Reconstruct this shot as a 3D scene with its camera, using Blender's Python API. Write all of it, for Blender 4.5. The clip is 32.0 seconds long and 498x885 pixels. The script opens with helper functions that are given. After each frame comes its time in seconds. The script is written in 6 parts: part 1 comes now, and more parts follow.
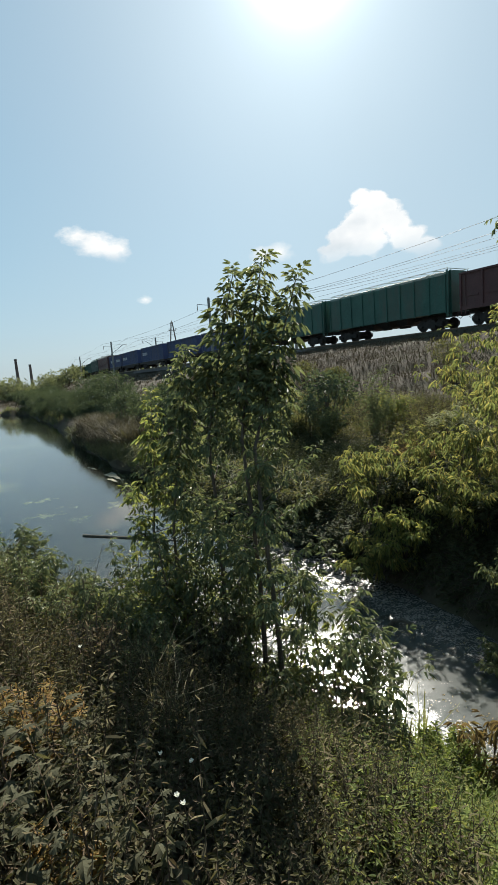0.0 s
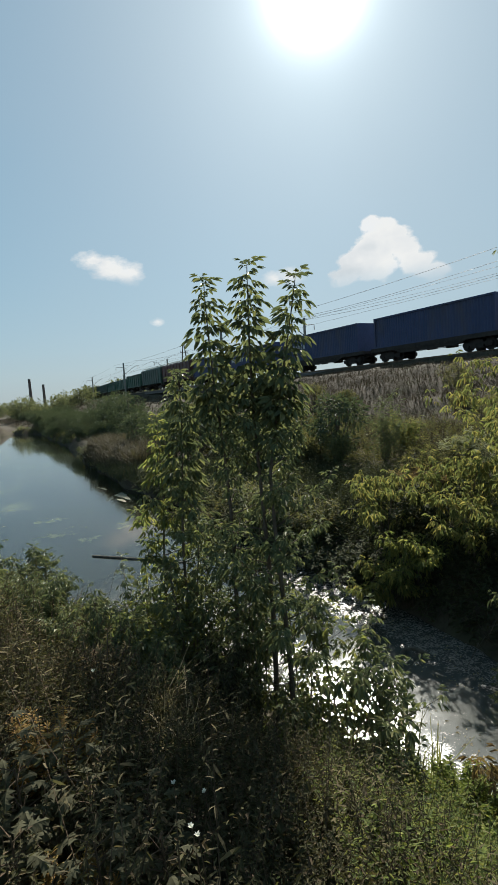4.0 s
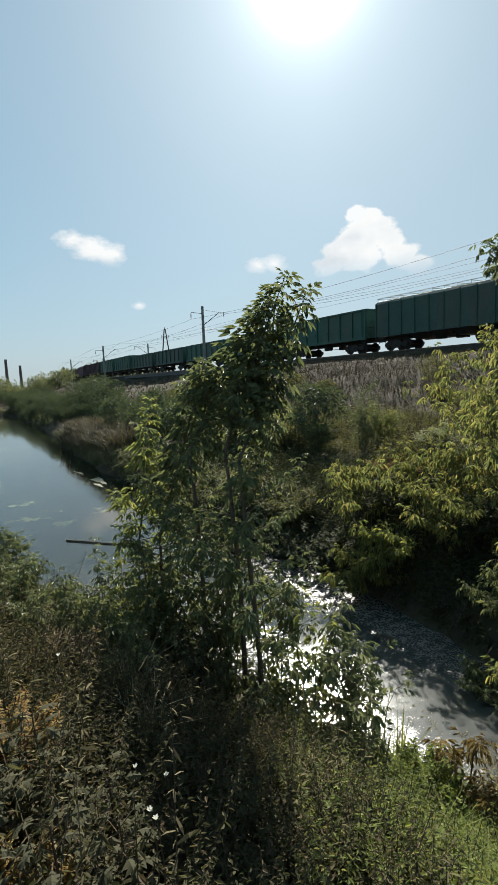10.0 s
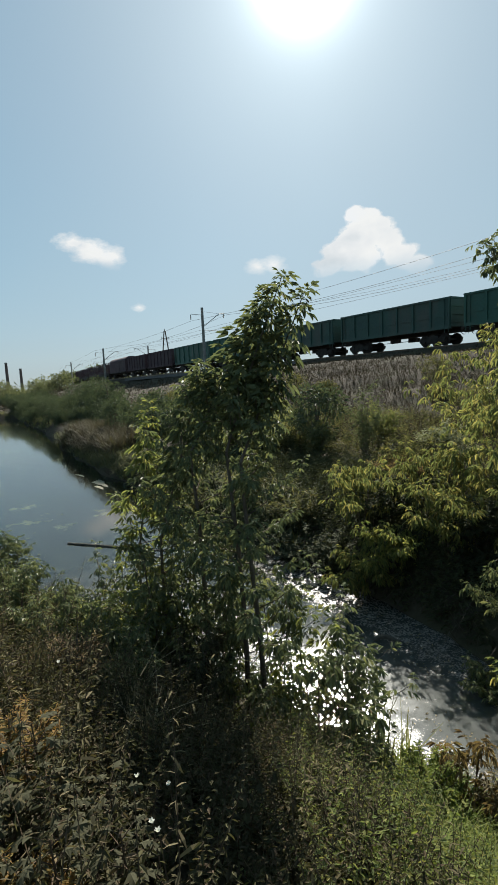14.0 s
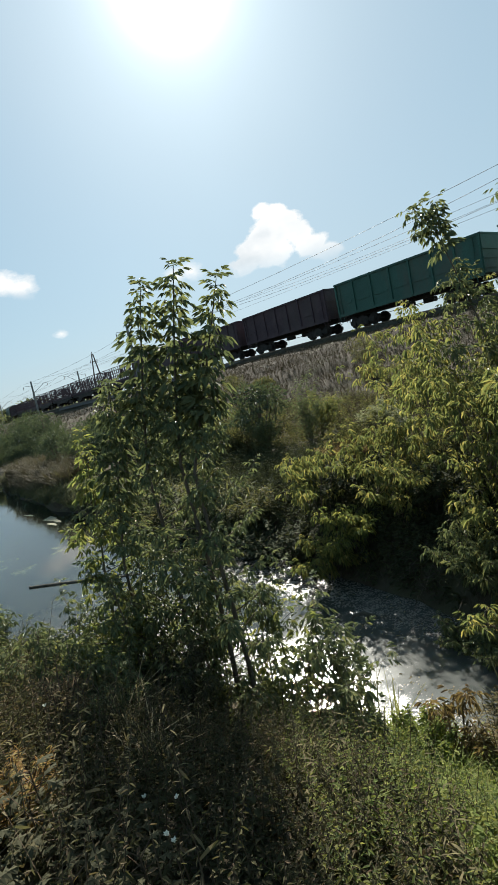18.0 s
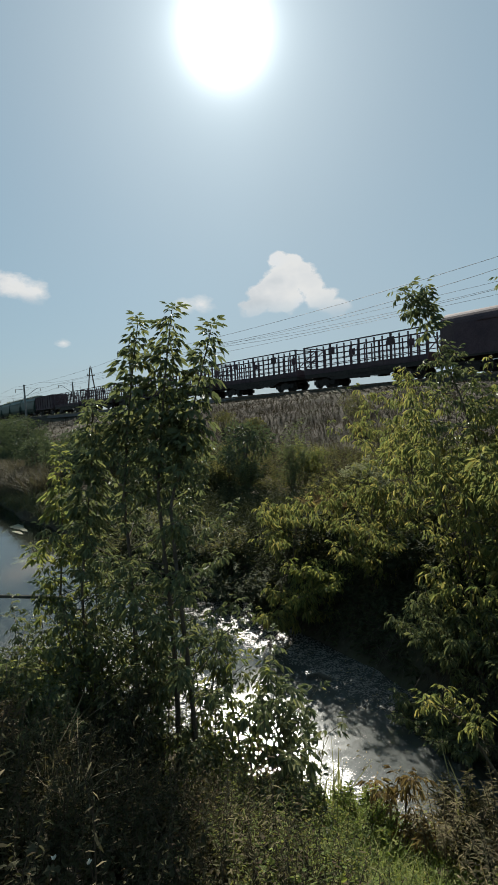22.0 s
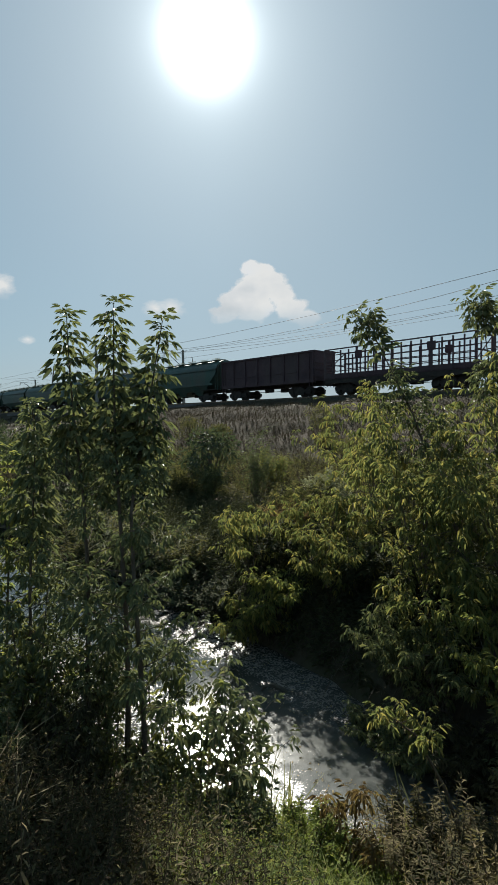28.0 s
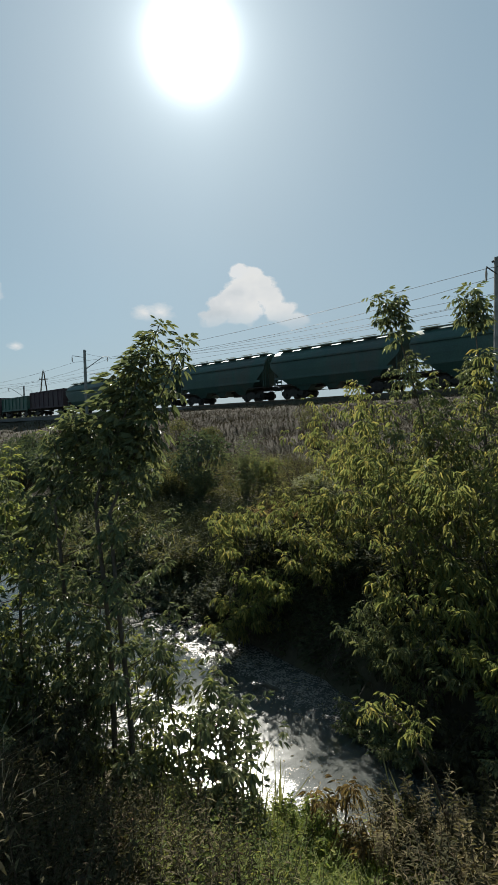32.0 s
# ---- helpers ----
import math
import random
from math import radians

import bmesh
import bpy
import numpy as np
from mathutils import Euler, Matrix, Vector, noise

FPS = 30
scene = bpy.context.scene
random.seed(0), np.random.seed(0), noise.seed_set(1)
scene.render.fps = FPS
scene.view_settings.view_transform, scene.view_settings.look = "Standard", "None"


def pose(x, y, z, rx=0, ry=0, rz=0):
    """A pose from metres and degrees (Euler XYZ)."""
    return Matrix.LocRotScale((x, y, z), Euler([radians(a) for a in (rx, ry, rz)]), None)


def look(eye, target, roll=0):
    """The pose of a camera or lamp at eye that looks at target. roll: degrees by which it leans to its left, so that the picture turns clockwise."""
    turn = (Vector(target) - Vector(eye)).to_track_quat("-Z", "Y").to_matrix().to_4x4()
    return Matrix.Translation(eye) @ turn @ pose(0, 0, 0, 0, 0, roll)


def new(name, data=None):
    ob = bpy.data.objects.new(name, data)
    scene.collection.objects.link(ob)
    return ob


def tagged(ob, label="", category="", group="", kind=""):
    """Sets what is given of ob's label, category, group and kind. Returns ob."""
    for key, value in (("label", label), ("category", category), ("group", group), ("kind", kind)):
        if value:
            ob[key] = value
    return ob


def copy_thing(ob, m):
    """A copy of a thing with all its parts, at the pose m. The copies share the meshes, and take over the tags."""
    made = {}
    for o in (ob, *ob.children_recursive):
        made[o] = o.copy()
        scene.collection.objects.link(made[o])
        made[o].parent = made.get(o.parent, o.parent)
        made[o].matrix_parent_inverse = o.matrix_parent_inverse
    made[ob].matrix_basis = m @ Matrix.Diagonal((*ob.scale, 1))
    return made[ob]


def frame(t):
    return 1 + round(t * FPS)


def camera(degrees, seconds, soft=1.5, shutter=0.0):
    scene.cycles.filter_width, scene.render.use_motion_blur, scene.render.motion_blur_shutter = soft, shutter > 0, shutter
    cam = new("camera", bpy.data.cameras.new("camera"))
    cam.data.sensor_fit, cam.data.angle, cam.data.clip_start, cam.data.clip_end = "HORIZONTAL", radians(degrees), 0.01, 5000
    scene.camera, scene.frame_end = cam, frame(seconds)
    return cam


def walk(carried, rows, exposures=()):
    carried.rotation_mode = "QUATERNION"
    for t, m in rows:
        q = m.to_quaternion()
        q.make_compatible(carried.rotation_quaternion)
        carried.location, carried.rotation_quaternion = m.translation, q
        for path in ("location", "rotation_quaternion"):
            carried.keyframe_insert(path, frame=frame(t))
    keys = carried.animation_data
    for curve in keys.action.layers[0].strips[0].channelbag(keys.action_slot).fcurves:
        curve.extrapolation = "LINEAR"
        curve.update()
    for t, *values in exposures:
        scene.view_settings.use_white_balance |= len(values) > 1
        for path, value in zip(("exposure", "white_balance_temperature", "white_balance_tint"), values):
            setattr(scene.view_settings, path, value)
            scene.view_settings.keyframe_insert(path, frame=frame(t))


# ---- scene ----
cam = camera(53.06, 32.0)
PATH = [
    (0, look((-0.038, 0.018, 4.749), (0.018, 9.917, 3.334), -4.52)),
    (0.5, look((-0.040, -0.005, 4.753), (0.150, 9.899, 3.381), -3.90)),
    (1, look((-0.052, -0.012, 4.744), (0.160, 9.893, 3.381), -3.94)),
    (1.5, look((-0.063, -0.037, 4.769), (0.058, 9.886, 3.539), -4.03)),
    (2, look((-0.100, -0.066, 4.793), (-0.113, 9.878, 3.742), -3.99)),
    (2.5, look((-0.098, -0.061, 4.798), (-0.222, 9.886, 3.778), -4.03)),
    (4.5, look((-0.050, -0.017, 4.785), (-0.122, 9.937, 3.835), -3.91)),
    (5, look((-0.033, -0.096, 4.821), (-0.057, 9.861, 3.894), -3.76)),
    (5.5, look((-0.030, -0.087, 4.823), (-0.049, 9.871, 3.907), -3.78)),
    (6, look((-0.026, -0.071, 4.800), (-0.026, 9.887, 3.893), -3.93)),
    (6.5, look((-0.060, -0.116, 4.823), (-0.036, 9.858, 4.096), -2.78)),
    (7, look((-0.046, -0.086, 4.792), (-0.002, 9.895, 4.180), -3.04)),
    (7.5, look((-0.043, -0.096, 4.804), (0.013, 9.885, 4.186), -2.53)),
    (8, look((-0.021, -0.062, 4.790), (0.041, 9.918, 4.170), -2.62)),
    (8.5, look((-0.027, -0.006, 4.784), (0.073, 9.971, 4.115), -1.91)),
    (9, look((-0.049, -0.002, 4.771), (0.227, 9.958, 3.922), -1.84)),
    (9.5, look((-0.012, -0.009, 4.774), (0.246, 9.938, 3.777), -1.93)),
    (10, look((-0.026, 0.005, 4.767), (0.261, 9.924, 3.524), -2.38)),
    (10.5, look((-0.037, -0.034, 4.815), (0.261, 9.876, 3.509), -3.07)),
    (11, look((-0.030, -0.029, 4.808), (0.276, 9.875, 3.455), -2.74)),
    (11.5, look((-0.024, 0.018, 4.774), (0.234, 9.923, 3.425), -2.86)),
    (12, look((-0.024, 0.024, 4.762), (0.202, 9.930, 3.416), -2.90)),
    (12.5, look((-0.003, 0.021, 4.767), (0.223, 9.928, 3.426), -3.00)),
    (13, look((-0.013, 0.032, 4.755), (0.222, 9.940, 3.424), -2.93)),
    (13.5, look((-0.021, 0.056, 4.740), (0.235, 9.973, 3.486), -2.84)),
    (14, look((-0.024, 0.038, 4.773), (0.248, 9.959, 3.552), -2.87)),
    (14.5, look((-0.011, 0.020, 4.773), (0.266, 9.950, 3.628), -2.98)),
    (16.5, look((-0.000, 0.019, 4.779), (0.328, 9.973, 3.881), -3.39)),
    (17, look((0.007, 0.022, 4.763), (0.308, 9.989, 4.004), -3.58)),
    (17.5, look((-0.002, -0.036, 4.764), (0.747, 9.861, 3.540), -11.15)),
    (18, look((-0.020, -0.056, 4.798), (1.291, 9.775, 3.520), -12.12)),
    (18.5, look((0.044, 0.048, 4.738), (1.404, 9.896, 3.657), -10.28)),
    (19, look((0.017, 0.048, 4.746), (1.204, 9.936, 3.848), -7.81)),
    (19.5, look((0.015, 0.085, 4.733), (0.692, 10.026, 3.890), -6.67)),
    (20, look((-0.022, 0.030, 4.757), (0.583, 9.978, 3.938), -5.22)),
    (20.5, look((0.009, 0.054, 4.768), (0.627, 10.006, 4.000), -4.47)),
    (21, look((0.029, 0.043, 4.828), (1.338, 9.927, 4.056), -4.26)),
    (21.5, look((0.033, 0.010, 4.857), (1.708, 9.842, 4.139), -3.27)),
    (22, look((0.010, -0.023, 4.855), (1.718, 9.814, 4.282), -3.06)),
    (22.5, look((0.012, -0.019, 4.854), (1.825, 9.803, 4.369), -3.04)),
    (23, look((-0.029, -0.070, 4.897), (2.079, 9.694, 4.418), -2.48)),
    (23.5, look((0.011, -0.039, 4.878), (2.323, 9.678, 4.403), -1.93)),
    (24, look((-0.014, -0.037, 4.872), (2.380, 9.661, 4.406), -1.26)),
    (24.5, look((-0.002, -0.010, 4.849), (2.402, 9.686, 4.400), -0.93)),
    (25, look((0.009, 0.011, 4.861), (2.425, 9.705, 4.407), -0.95)),
    (25.5, look((0.008, 0.004, 4.862), (2.428, 9.696, 4.405), -0.98)),
    (27.5, look((0.006, 0.013, 4.863), (2.390, 9.714, 4.409), -0.47)),
    (28, look((0.047, 0.035, 4.861), (2.435, 9.735, 4.402), -0.62)),
    (28.5, look((0.075, 0.065, 4.834), (2.458, 9.766, 4.376), -0.63)),
    (29, look((0.094, 0.080, 4.823), (2.478, 9.781, 4.367), -0.70)),
    (29.5, look((0.103, 0.082, 4.819), (2.495, 9.781, 4.365), -0.70)),
    (30, look((0.101, 0.061, 4.821), (2.558, 9.744, 4.379), -0.70)),
    (30.5, look((0.119, 0.083, 4.781), (2.672, 9.742, 4.340), -0.83)),
    (31, look((0.136, 0.111, 4.763), (2.699, 9.766, 4.309), -1.36)),
    (31.5, look((0.117, 0.054, 4.791), (2.689, 9.708, 4.342), -1.33)),
    (32, look((0.103, -0.008, 4.806), (2.663, 9.650, 4.407), -1.50)),
]
EXPOSURES = [(t, stops, 6400, 8) for t, stops in [(0, 1.43), (1, 1.3), (2, 1.13), (5, 1.21), (6, 1.14), (7, 0.98), (8, 1.04), (9, 1.23), (10, 1.36), (11, 1.38), (12, 1.3), (13, 1.3), (14, 1.23), (17, 1.08), (18, 1.46), (19, 1.16), (20, 1.25), (21, 1.11), (23, 1.0), (32, 1.0)]]
walk(cam, PATH, EXPOSURES)

# ---- daylight ----
SUN_EL, SUN_AZ = radians(36.3), radians(9.6)
world = bpy.data.worlds.new("sky")
scene.world = world
world.use_nodes = True
wn = world.node_tree
sky = wn.nodes.new("ShaderNodeTexSky")
sky.sky_type, sky.sun_disc = "NISHITA", False
sky.sun_elevation, sky.sun_rotation = SUN_EL, SUN_AZ
sky.air_density, sky.dust_density, sky.ozone_density, sky.altitude = 1.0, 1.2, 2.5, 100
background = wn.nodes["Background"]
background.inputs["Strength"].default_value = 0.115
SUN_WAY = Vector((math.sin(SUN_AZ) * math.cos(SUN_EL), math.cos(SUN_AZ) * math.cos(SUN_EL), math.sin(SUN_EL)))


def sky_value(operation, a, b=None, clamp=False):
    n = wn.nodes.new("ShaderNodeMath")
    n.operation, n.use_clamp = operation, clamp
    for socket, v in zip(n.inputs, (a, b)):
        if v is None:
            continue
        if isinstance(v, (int, float)):
            socket.default_value = v
        else:
            wn.links.new(v, socket)
    return n.outputs[0]


# summer haze evens the sky out, and the sun's disc glares through it
haze = wn.nodes.new("ShaderNodeGamma")
haze.inputs["Gamma"].default_value = 0.4
clean = wn.nodes.new("ShaderNodeHueSaturation")
clean.inputs["Saturation"].default_value, clean.inputs["Hue"].default_value = 1.15, 0.475
wn.links.new(sky.outputs[0], clean.inputs["Color"])
wn.links.new(clean.outputs[0], haze.inputs["Color"])
coord = wn.nodes.new("ShaderNodeTexCoord")
dot = wn.nodes.new("ShaderNodeVectorMath")
dot.operation = "DOT_PRODUCT"
dot.inputs[1].default_value = SUN_WAY
wn.links.new(coord.outputs["Generated"], dot.inputs[0])
near_sun = sky_value("MAXIMUM", dot.outputs["Value"], 0.0)
glare = sky_value("ADD", sky_value("MULTIPLY", sky_value("POWER", near_sun, 1100.0), 18.0), sky_value("ADD", sky_value("MULTIPLY", sky_value("POWER", near_sun, 320.0), 2.4), sky_value("MULTIPLY", sky_value("POWER", near_sun, 60.0), 0.55)))
tinted = wn.nodes.new("ShaderNodeMix")
tinted.data_type, tinted.blend_type = "RGBA", "ADD"
tinted.inputs[0].default_value = 1.0
glow = wn.nodes.new("ShaderNodeMix")
glow.data_type, glow.blend_type = "RGBA", "MULTIPLY"
glow.inputs[0].default_value = 1.0
glow.inputs[6].default_value = (0.95, 1.0, 1.0, 1)
wn.links.new(glare, glow.inputs[7])
blue = wn.nodes.new("ShaderNodeMix")
blue.data_type, blue.blend_type = "RGBA", "MULTIPLY"
blue.inputs[0].default_value = 1.0
blue.inputs[7].default_value = (0.75, 0.935, 1.05, 1)
wn.links.new(haze.outputs[0], blue.inputs[6])
# thin veil of high cloud, denser towards the east and the horizon
veil_noise = wn.nodes.new("ShaderNodeTexNoise")
veil_noise.inputs["Scale"].default_value, veil_noise.inputs["Detail"].default_value = 2.6, 5.0
wn.links.new(coord.outputs["Generated"], veil_noise.inputs["Vector"])
east = wn.nodes.new("ShaderNodeVectorMath")
east.operation = "DOT_PRODUCT"
east.inputs[1].default_value = (0.85, 0.5, 0.15)
wn.links.new(coord.outputs["Generated"], east.inputs[0])
height = wn.nodes.new("ShaderNodeSeparateXYZ")
wn.links.new(coord.outputs["Generated"], height.inputs[0])
low_haze = sky_value("POWER", sky_value("SUBTRACT", 1.0, sky_value("ABSOLUTE", height.outputs["Z"]), True), 9.0)
veil_amount = sky_value("ADD", sky_value("MULTIPLY", sky_value("MAXIMUM", sky_value("SUBTRACT", east.outputs["Value"], 0.15), 0.0), 0.42), sky_value("MULTIPLY", sky_value("SUBTRACT", veil_noise.outputs["Fac"], 0.45), 0.45))
veil_amount = sky_value("MULTIPLY", sky_value("ADD", veil_amount, sky_value("MULTIPLY", low_haze, 0.4)), 1.0, True)
veiled = wn.nodes.new("ShaderNodeMix")
veiled.data_type, veiled.blend_type = "RGBA", "MIX"
veiled.inputs[7].default_value = (1.68, 2.04, 2.28, 1)
wn.links.new(veil_amount, veiled.inputs[0])
wn.links.new(blue.outputs[2], veiled.inputs[6])
wn.links.new(veiled.outputs[2], tinted.inputs[6])
wn.links.new(glow.outputs[2], tinted.inputs[7])
wn.links.new(tinted.outputs[2], background.inputs["Color"])
sun = new("sun", bpy.data.lights.new("sun", "SUN"))
sun.data.energy, sun.data.angle, sun.data.color = 5.0, radians(0.55), (1.0, 0.94, 0.84)
sun.matrix_world = look(tuple(SUN_WAY * 100), (0, 0, 0))

# ---- the plan: s runs along the railway, d across it, away from the viewer ----
TURN = -30.0
ALONG = Vector((math.sin(radians(TURN)), math.cos(radians(TURN)), 0))
ACROSS = Vector((math.cos(radians(TURN)), -math.sin(radians(TURN)), 0))
RAIL_Z, TRACK_D, TRACK2_D, FAR_SHORE = 6.83, 35.5, 39.6, 7.0
AX, AY, CX, CY = ALONG.x, ALONG.y, ACROSS.x, ACROSS.y


def at_sd(s, d):
    """World x, y of a place s along the railway and d across."""
    return AX * s + CX * d, AY * s + CY * d


def sd_of(x, y):
    return AX * x + AY * y, CX * x + CY * y


CURVE_S, CURVE_R = 84.0, 660.0


def bend(s):
    """How far the railway has curved away from its straight line, s along it."""
    far = np.minimum(np.asarray(s, float), 420.0)
    over = np.maximum(far - CURVE_S, 0.0)
    return over**2 / (2 * CURVE_R) + np.maximum(np.asarray(s, float) - 420.0, 0.0) * (420.0 - CURVE_S) / CURVE_R


def wave(x, y, size, seed=0.0):
    """A smooth uneven field of about -1 to 1."""
    a, b = x / size + seed * 1.7, y / size - seed * 2.3
    return (np.sin(a + 1.3 * np.sin(0.7 * b + seed)) * np.cos(1.1 * b + 0.8 * np.sin(0.9 * a)) + 0.5 * np.sin(2.3 * a + 1.9 * b + seed)) / 1.5


def near_shore(s):
    return np.interp(s, [-60, -2, 1, 3.6, 7, 10, 13.8, 18, 25, 40, 60, 95, 106], [5.4, 5.2, 4.9, 4.4, 3.2, 2.2, 1.0, -2.5, -9, -28, -50, -60, 8])


def far_shore(s):
    return np.interp(s, [-60, 0, 2, 4, 7, 10, 13, 20, 30, 40, 52, 60, 80, 98, 106], [6.2, 6.3, 6.5, 6.9, 7.6, 7.9, 8.0, 7.8, 7.6, 8.1, 9.6, 10.0, 10.9, 11.6, 8.0])


def ground_z(x, y):
    """Height of the bare ground."""
    x, y = np.asarray(x, float), np.asarray(y, float)
    s, d = sd_of(x, y)
    near, far = near_shore(s), far_shore(s)
    far = far + 0.35 * wave(x, y, 1.6, 1) * np.clip(s / 10, 0.2, 1.5)
    near = near + 0.25 * wave(x, y, 1.1, 2)
    out = d - far
    out = np.where(out > 9.0, np.maximum(9.0, out - bend(s)), out)
    rise = np.interp(out, [-0.6, 0, 0.5, 1.2, 4, 9, 12, 22.0, 23.4, 24.0, 25.2, 34.5, 36, 37, 52, 60],
                     [-0.7, 0, 0.75, 1.05, 1.5, 2.2, 2.6, 6.0, 6.15, 6.2, 6.62, 6.62, 6.2, 6.1, 2.2, 2.0])
    bank = np.interp(near - d, [-0.6, 0, 0.4, 1.2, 2.4, 4.4, 5.5, 40, 90], [-0.7, 0, 0.3, 0.72, 1.5, 2.9, 3.15, 3.2, 1.5])
    z = np.where(d > (near + far) / 2, rise, bank)
    z = np.where(s > 106, np.where(d > 9, rise, np.interp(s, [106, 112], [0, 0.9])), z)
    rough = np.clip((np.abs(d - bend(s) - (TRACK_D + TRACK2_D) / 2) - 6.5) / 2, 0.0, 1.0)
    return z + rough * (0.07 * wave(x, y, 0.9, 3) + 0.05 * wave(x, y, 0.31, 4)) * (z > 0.05)


# ---- mesh tools ----
class Shape:
    """Collects faces of several pieces, and makes one mesh of them."""

    def __init__(self):
        self.v, self.f, self.n = [], [], 0

    def add(self, verts, faces):
        verts = np.asarray(verts, float).reshape(-1, 3)
        faces = np.asarray(faces, int)
        self.v.append(verts)
        self.f.append(faces + self.n)
        self.n += len(verts)
        return self

    def box(self, x0, x1, y0, y1, z0, z1, m=None):
        v = np.array([(x, y, z) for z in (z0, z1) for y in (y0, y1) for x in (x0, x1)], float)
        if m is not None:
            v = np.array([m @ Vector(p) for p in v])
        return self.add(v, [(0, 2, 3, 1), (4, 5, 7, 6), (0, 1, 5, 4), (2, 6, 7, 3), (0, 4, 6, 2), (1, 3, 7, 5)])

    def tube(self, points, radii, sides=6, capped=True):
        p, r = np.asarray(points, float), np.asarray(radii, float)
        way = np.gradient(p, axis=0)
        way /= np.linalg.norm(way, axis=1, keepdims=True) + 1e-9
        ref = np.array((1.0, 0, 0)) if abs(way[0, 0]) < 0.8 else np.array((0, 1.0, 0))
        a = np.cross(way, ref)
        a /= np.linalg.norm(a, axis=1, keepdims=True) + 1e-9
        b = np.cross(way, a)
        ang = np.arange(sides) * 2 * np.pi / sides
        ring = p[:, None] + r[:, None, None] * (np.cos(ang)[None, :, None] * a[:, None] + np.sin(ang)[None, :, None] * b[:, None])
        k = len(p)
        i, j = np.meshgrid(np.arange(k - 1), np.arange(sides), indexing="ij")
        j2 = (j + 1) % sides
        quads = np.stack([i * sides + j, i * sides + j2, (i + 1) * sides + j2, (i + 1) * sides + j], -1).reshape(-1, 4)
        start = self.n
        self.add(ring.reshape(-1, 3), quads)
        if capped:
            self.f.append(np.array([np.arange(sides)[::-1] + start]))
            self.f.append(np.array([np.arange(sides) + start + (k - 1) * sides]))
        return self

    def bar(self, a, b, r, sides=4):
        return self.tube([a, b], [r, r], sides)

    def disc(self, x, y, z, r, w, sides=16):
        """A wheel on an axle along y."""
        return self.tube([(x, y - w / 2, z), (x, y + w / 2, z)], [r, r], sides)

    def scatter(self, template, faces, places, axes, sizes):
        """Copies of a small template, at places, turned by rows of three axes, and scaled."""
        n, k = len(places), len(template)
        v = places[:, None] + sizes[:, None, None] * np.einsum("kj,nji->nki", template, axes)
        f = (np.asarray(faces)[None] + (np.arange(n) * k)[:, None, None]).reshape(-1, len(faces[0]))
        return self.add(v.reshape(-1, 3), f)

    def data(self, name, smooth=False):
        me = bpy.data.meshes.new(name)
        v = np.concatenate(self.v)
        sizes = np.concatenate([np.full(len(f), f.shape[1]) for f in self.f])
        loops = np.concatenate([f.ravel() for f in self.f])
        me.vertices.add(len(v))
        me.vertices.foreach_set("co", v.ravel().astype(np.float32))
        me.loops.add(len(loops))
        me.loops.foreach_set("vertex_index", loops.astype(np.int32))
        me.polygons.add(len(sizes))
        me.polygons.foreach_set("loop_start", np.concatenate([[0], np.cumsum(sizes)[:-1]]).astype(np.int32))
        me.polygons.foreach_set("use_smooth", np.full(len(sizes), smooth))
        me.update(calc_edges=True)
        return me


def part(name, shape, material, parent=None, label="", smooth=False, m=None):
    """One mesh object, from a Shape or from mesh data, under a thing or a part."""
    me = shape if isinstance(shape, bpy.types.Mesh) else shape.data(name, smooth)
    if material and not me.materials:
        me.materials.append(material)
    ob = new(name, me)
    ob.parent = parent
    if m is not None:
        ob.matrix_basis = m
    return tagged(ob, label)


def thing(name, label, category, m=None, group="", kind=""):
    ob = new(name)
    ob.empty_display_size = 0.2
    if m is not None:
        ob.matrix_basis = m
    return tagged(ob, label, category, group, kind)


# ---- materials ----
def shader(name):
    mt = bpy.data.materials.new(name)
    mt.use_nodes = True
    return mt, mt.node_tree.nodes, mt.node_tree.links, mt.node_tree.nodes["Principled BSDF"]


def ramp(nodes, links, source, stops):
    r = nodes.new("ShaderNodeValToRGB")
    while len(r.color_ramp.elements) < len(stops):
        r.color_ramp.elements.new(0.5)
    for e, (p, c) in zip(r.color_ramp.elements, stops):
        e.position, e.color = p, (*c, 1)
    links.new(source, r.inputs[0])
    return r.outputs[0]


def noise_of(nodes, links, scale, detail=4.0, coord="Object", stretch=None, rough=0.6):
    tc = nodes.new("ShaderNodeTexCoord")
    n = nodes.new("ShaderNodeTexNoise")
    n.inputs["Scale"].default_value, n.inputs["Detail"].default_value, n.inputs["Roughness"].default_value = scale, detail, rough
    src = tc.outputs[coord]
    if stretch:
        mp = nodes.new("ShaderNodeMapping")
        mp.inputs["Scale"].default_value = stretch
        links.new(src, mp.inputs[0])
        src = mp.outputs[0]
    links.new(src, n.inputs["Vector"])
    return n.outputs["Fac"]


def mixed(nodes, links, kind, a, b, fac):
    m = nodes.new("ShaderNodeMix")
    m.data_type, m.blend_type = "RGBA", kind
    for socket, value in ((m.inputs[6], a), (m.inputs[7], b)):
        if isinstance(value, tuple):
            socket.default_value = (*value, 1)
        else:
            links.new(value, socket)
    if isinstance(fac, float):
        m.inputs[0].default_value = fac
    else:
        links.new(fac, m.inputs[0])
    return m.outputs[2]


def bumped(nodes, links, bsdf, height, strength=0.3, distance=0.02):
    b = nodes.new("ShaderNodeBump")
    b.inputs["Strength"].default_value, b.inputs["Distance"].default_value = strength, distance
    links.new(height, b.inputs["Height"])
    links.new(b.outputs[0], bsdf.inputs["Normal"])


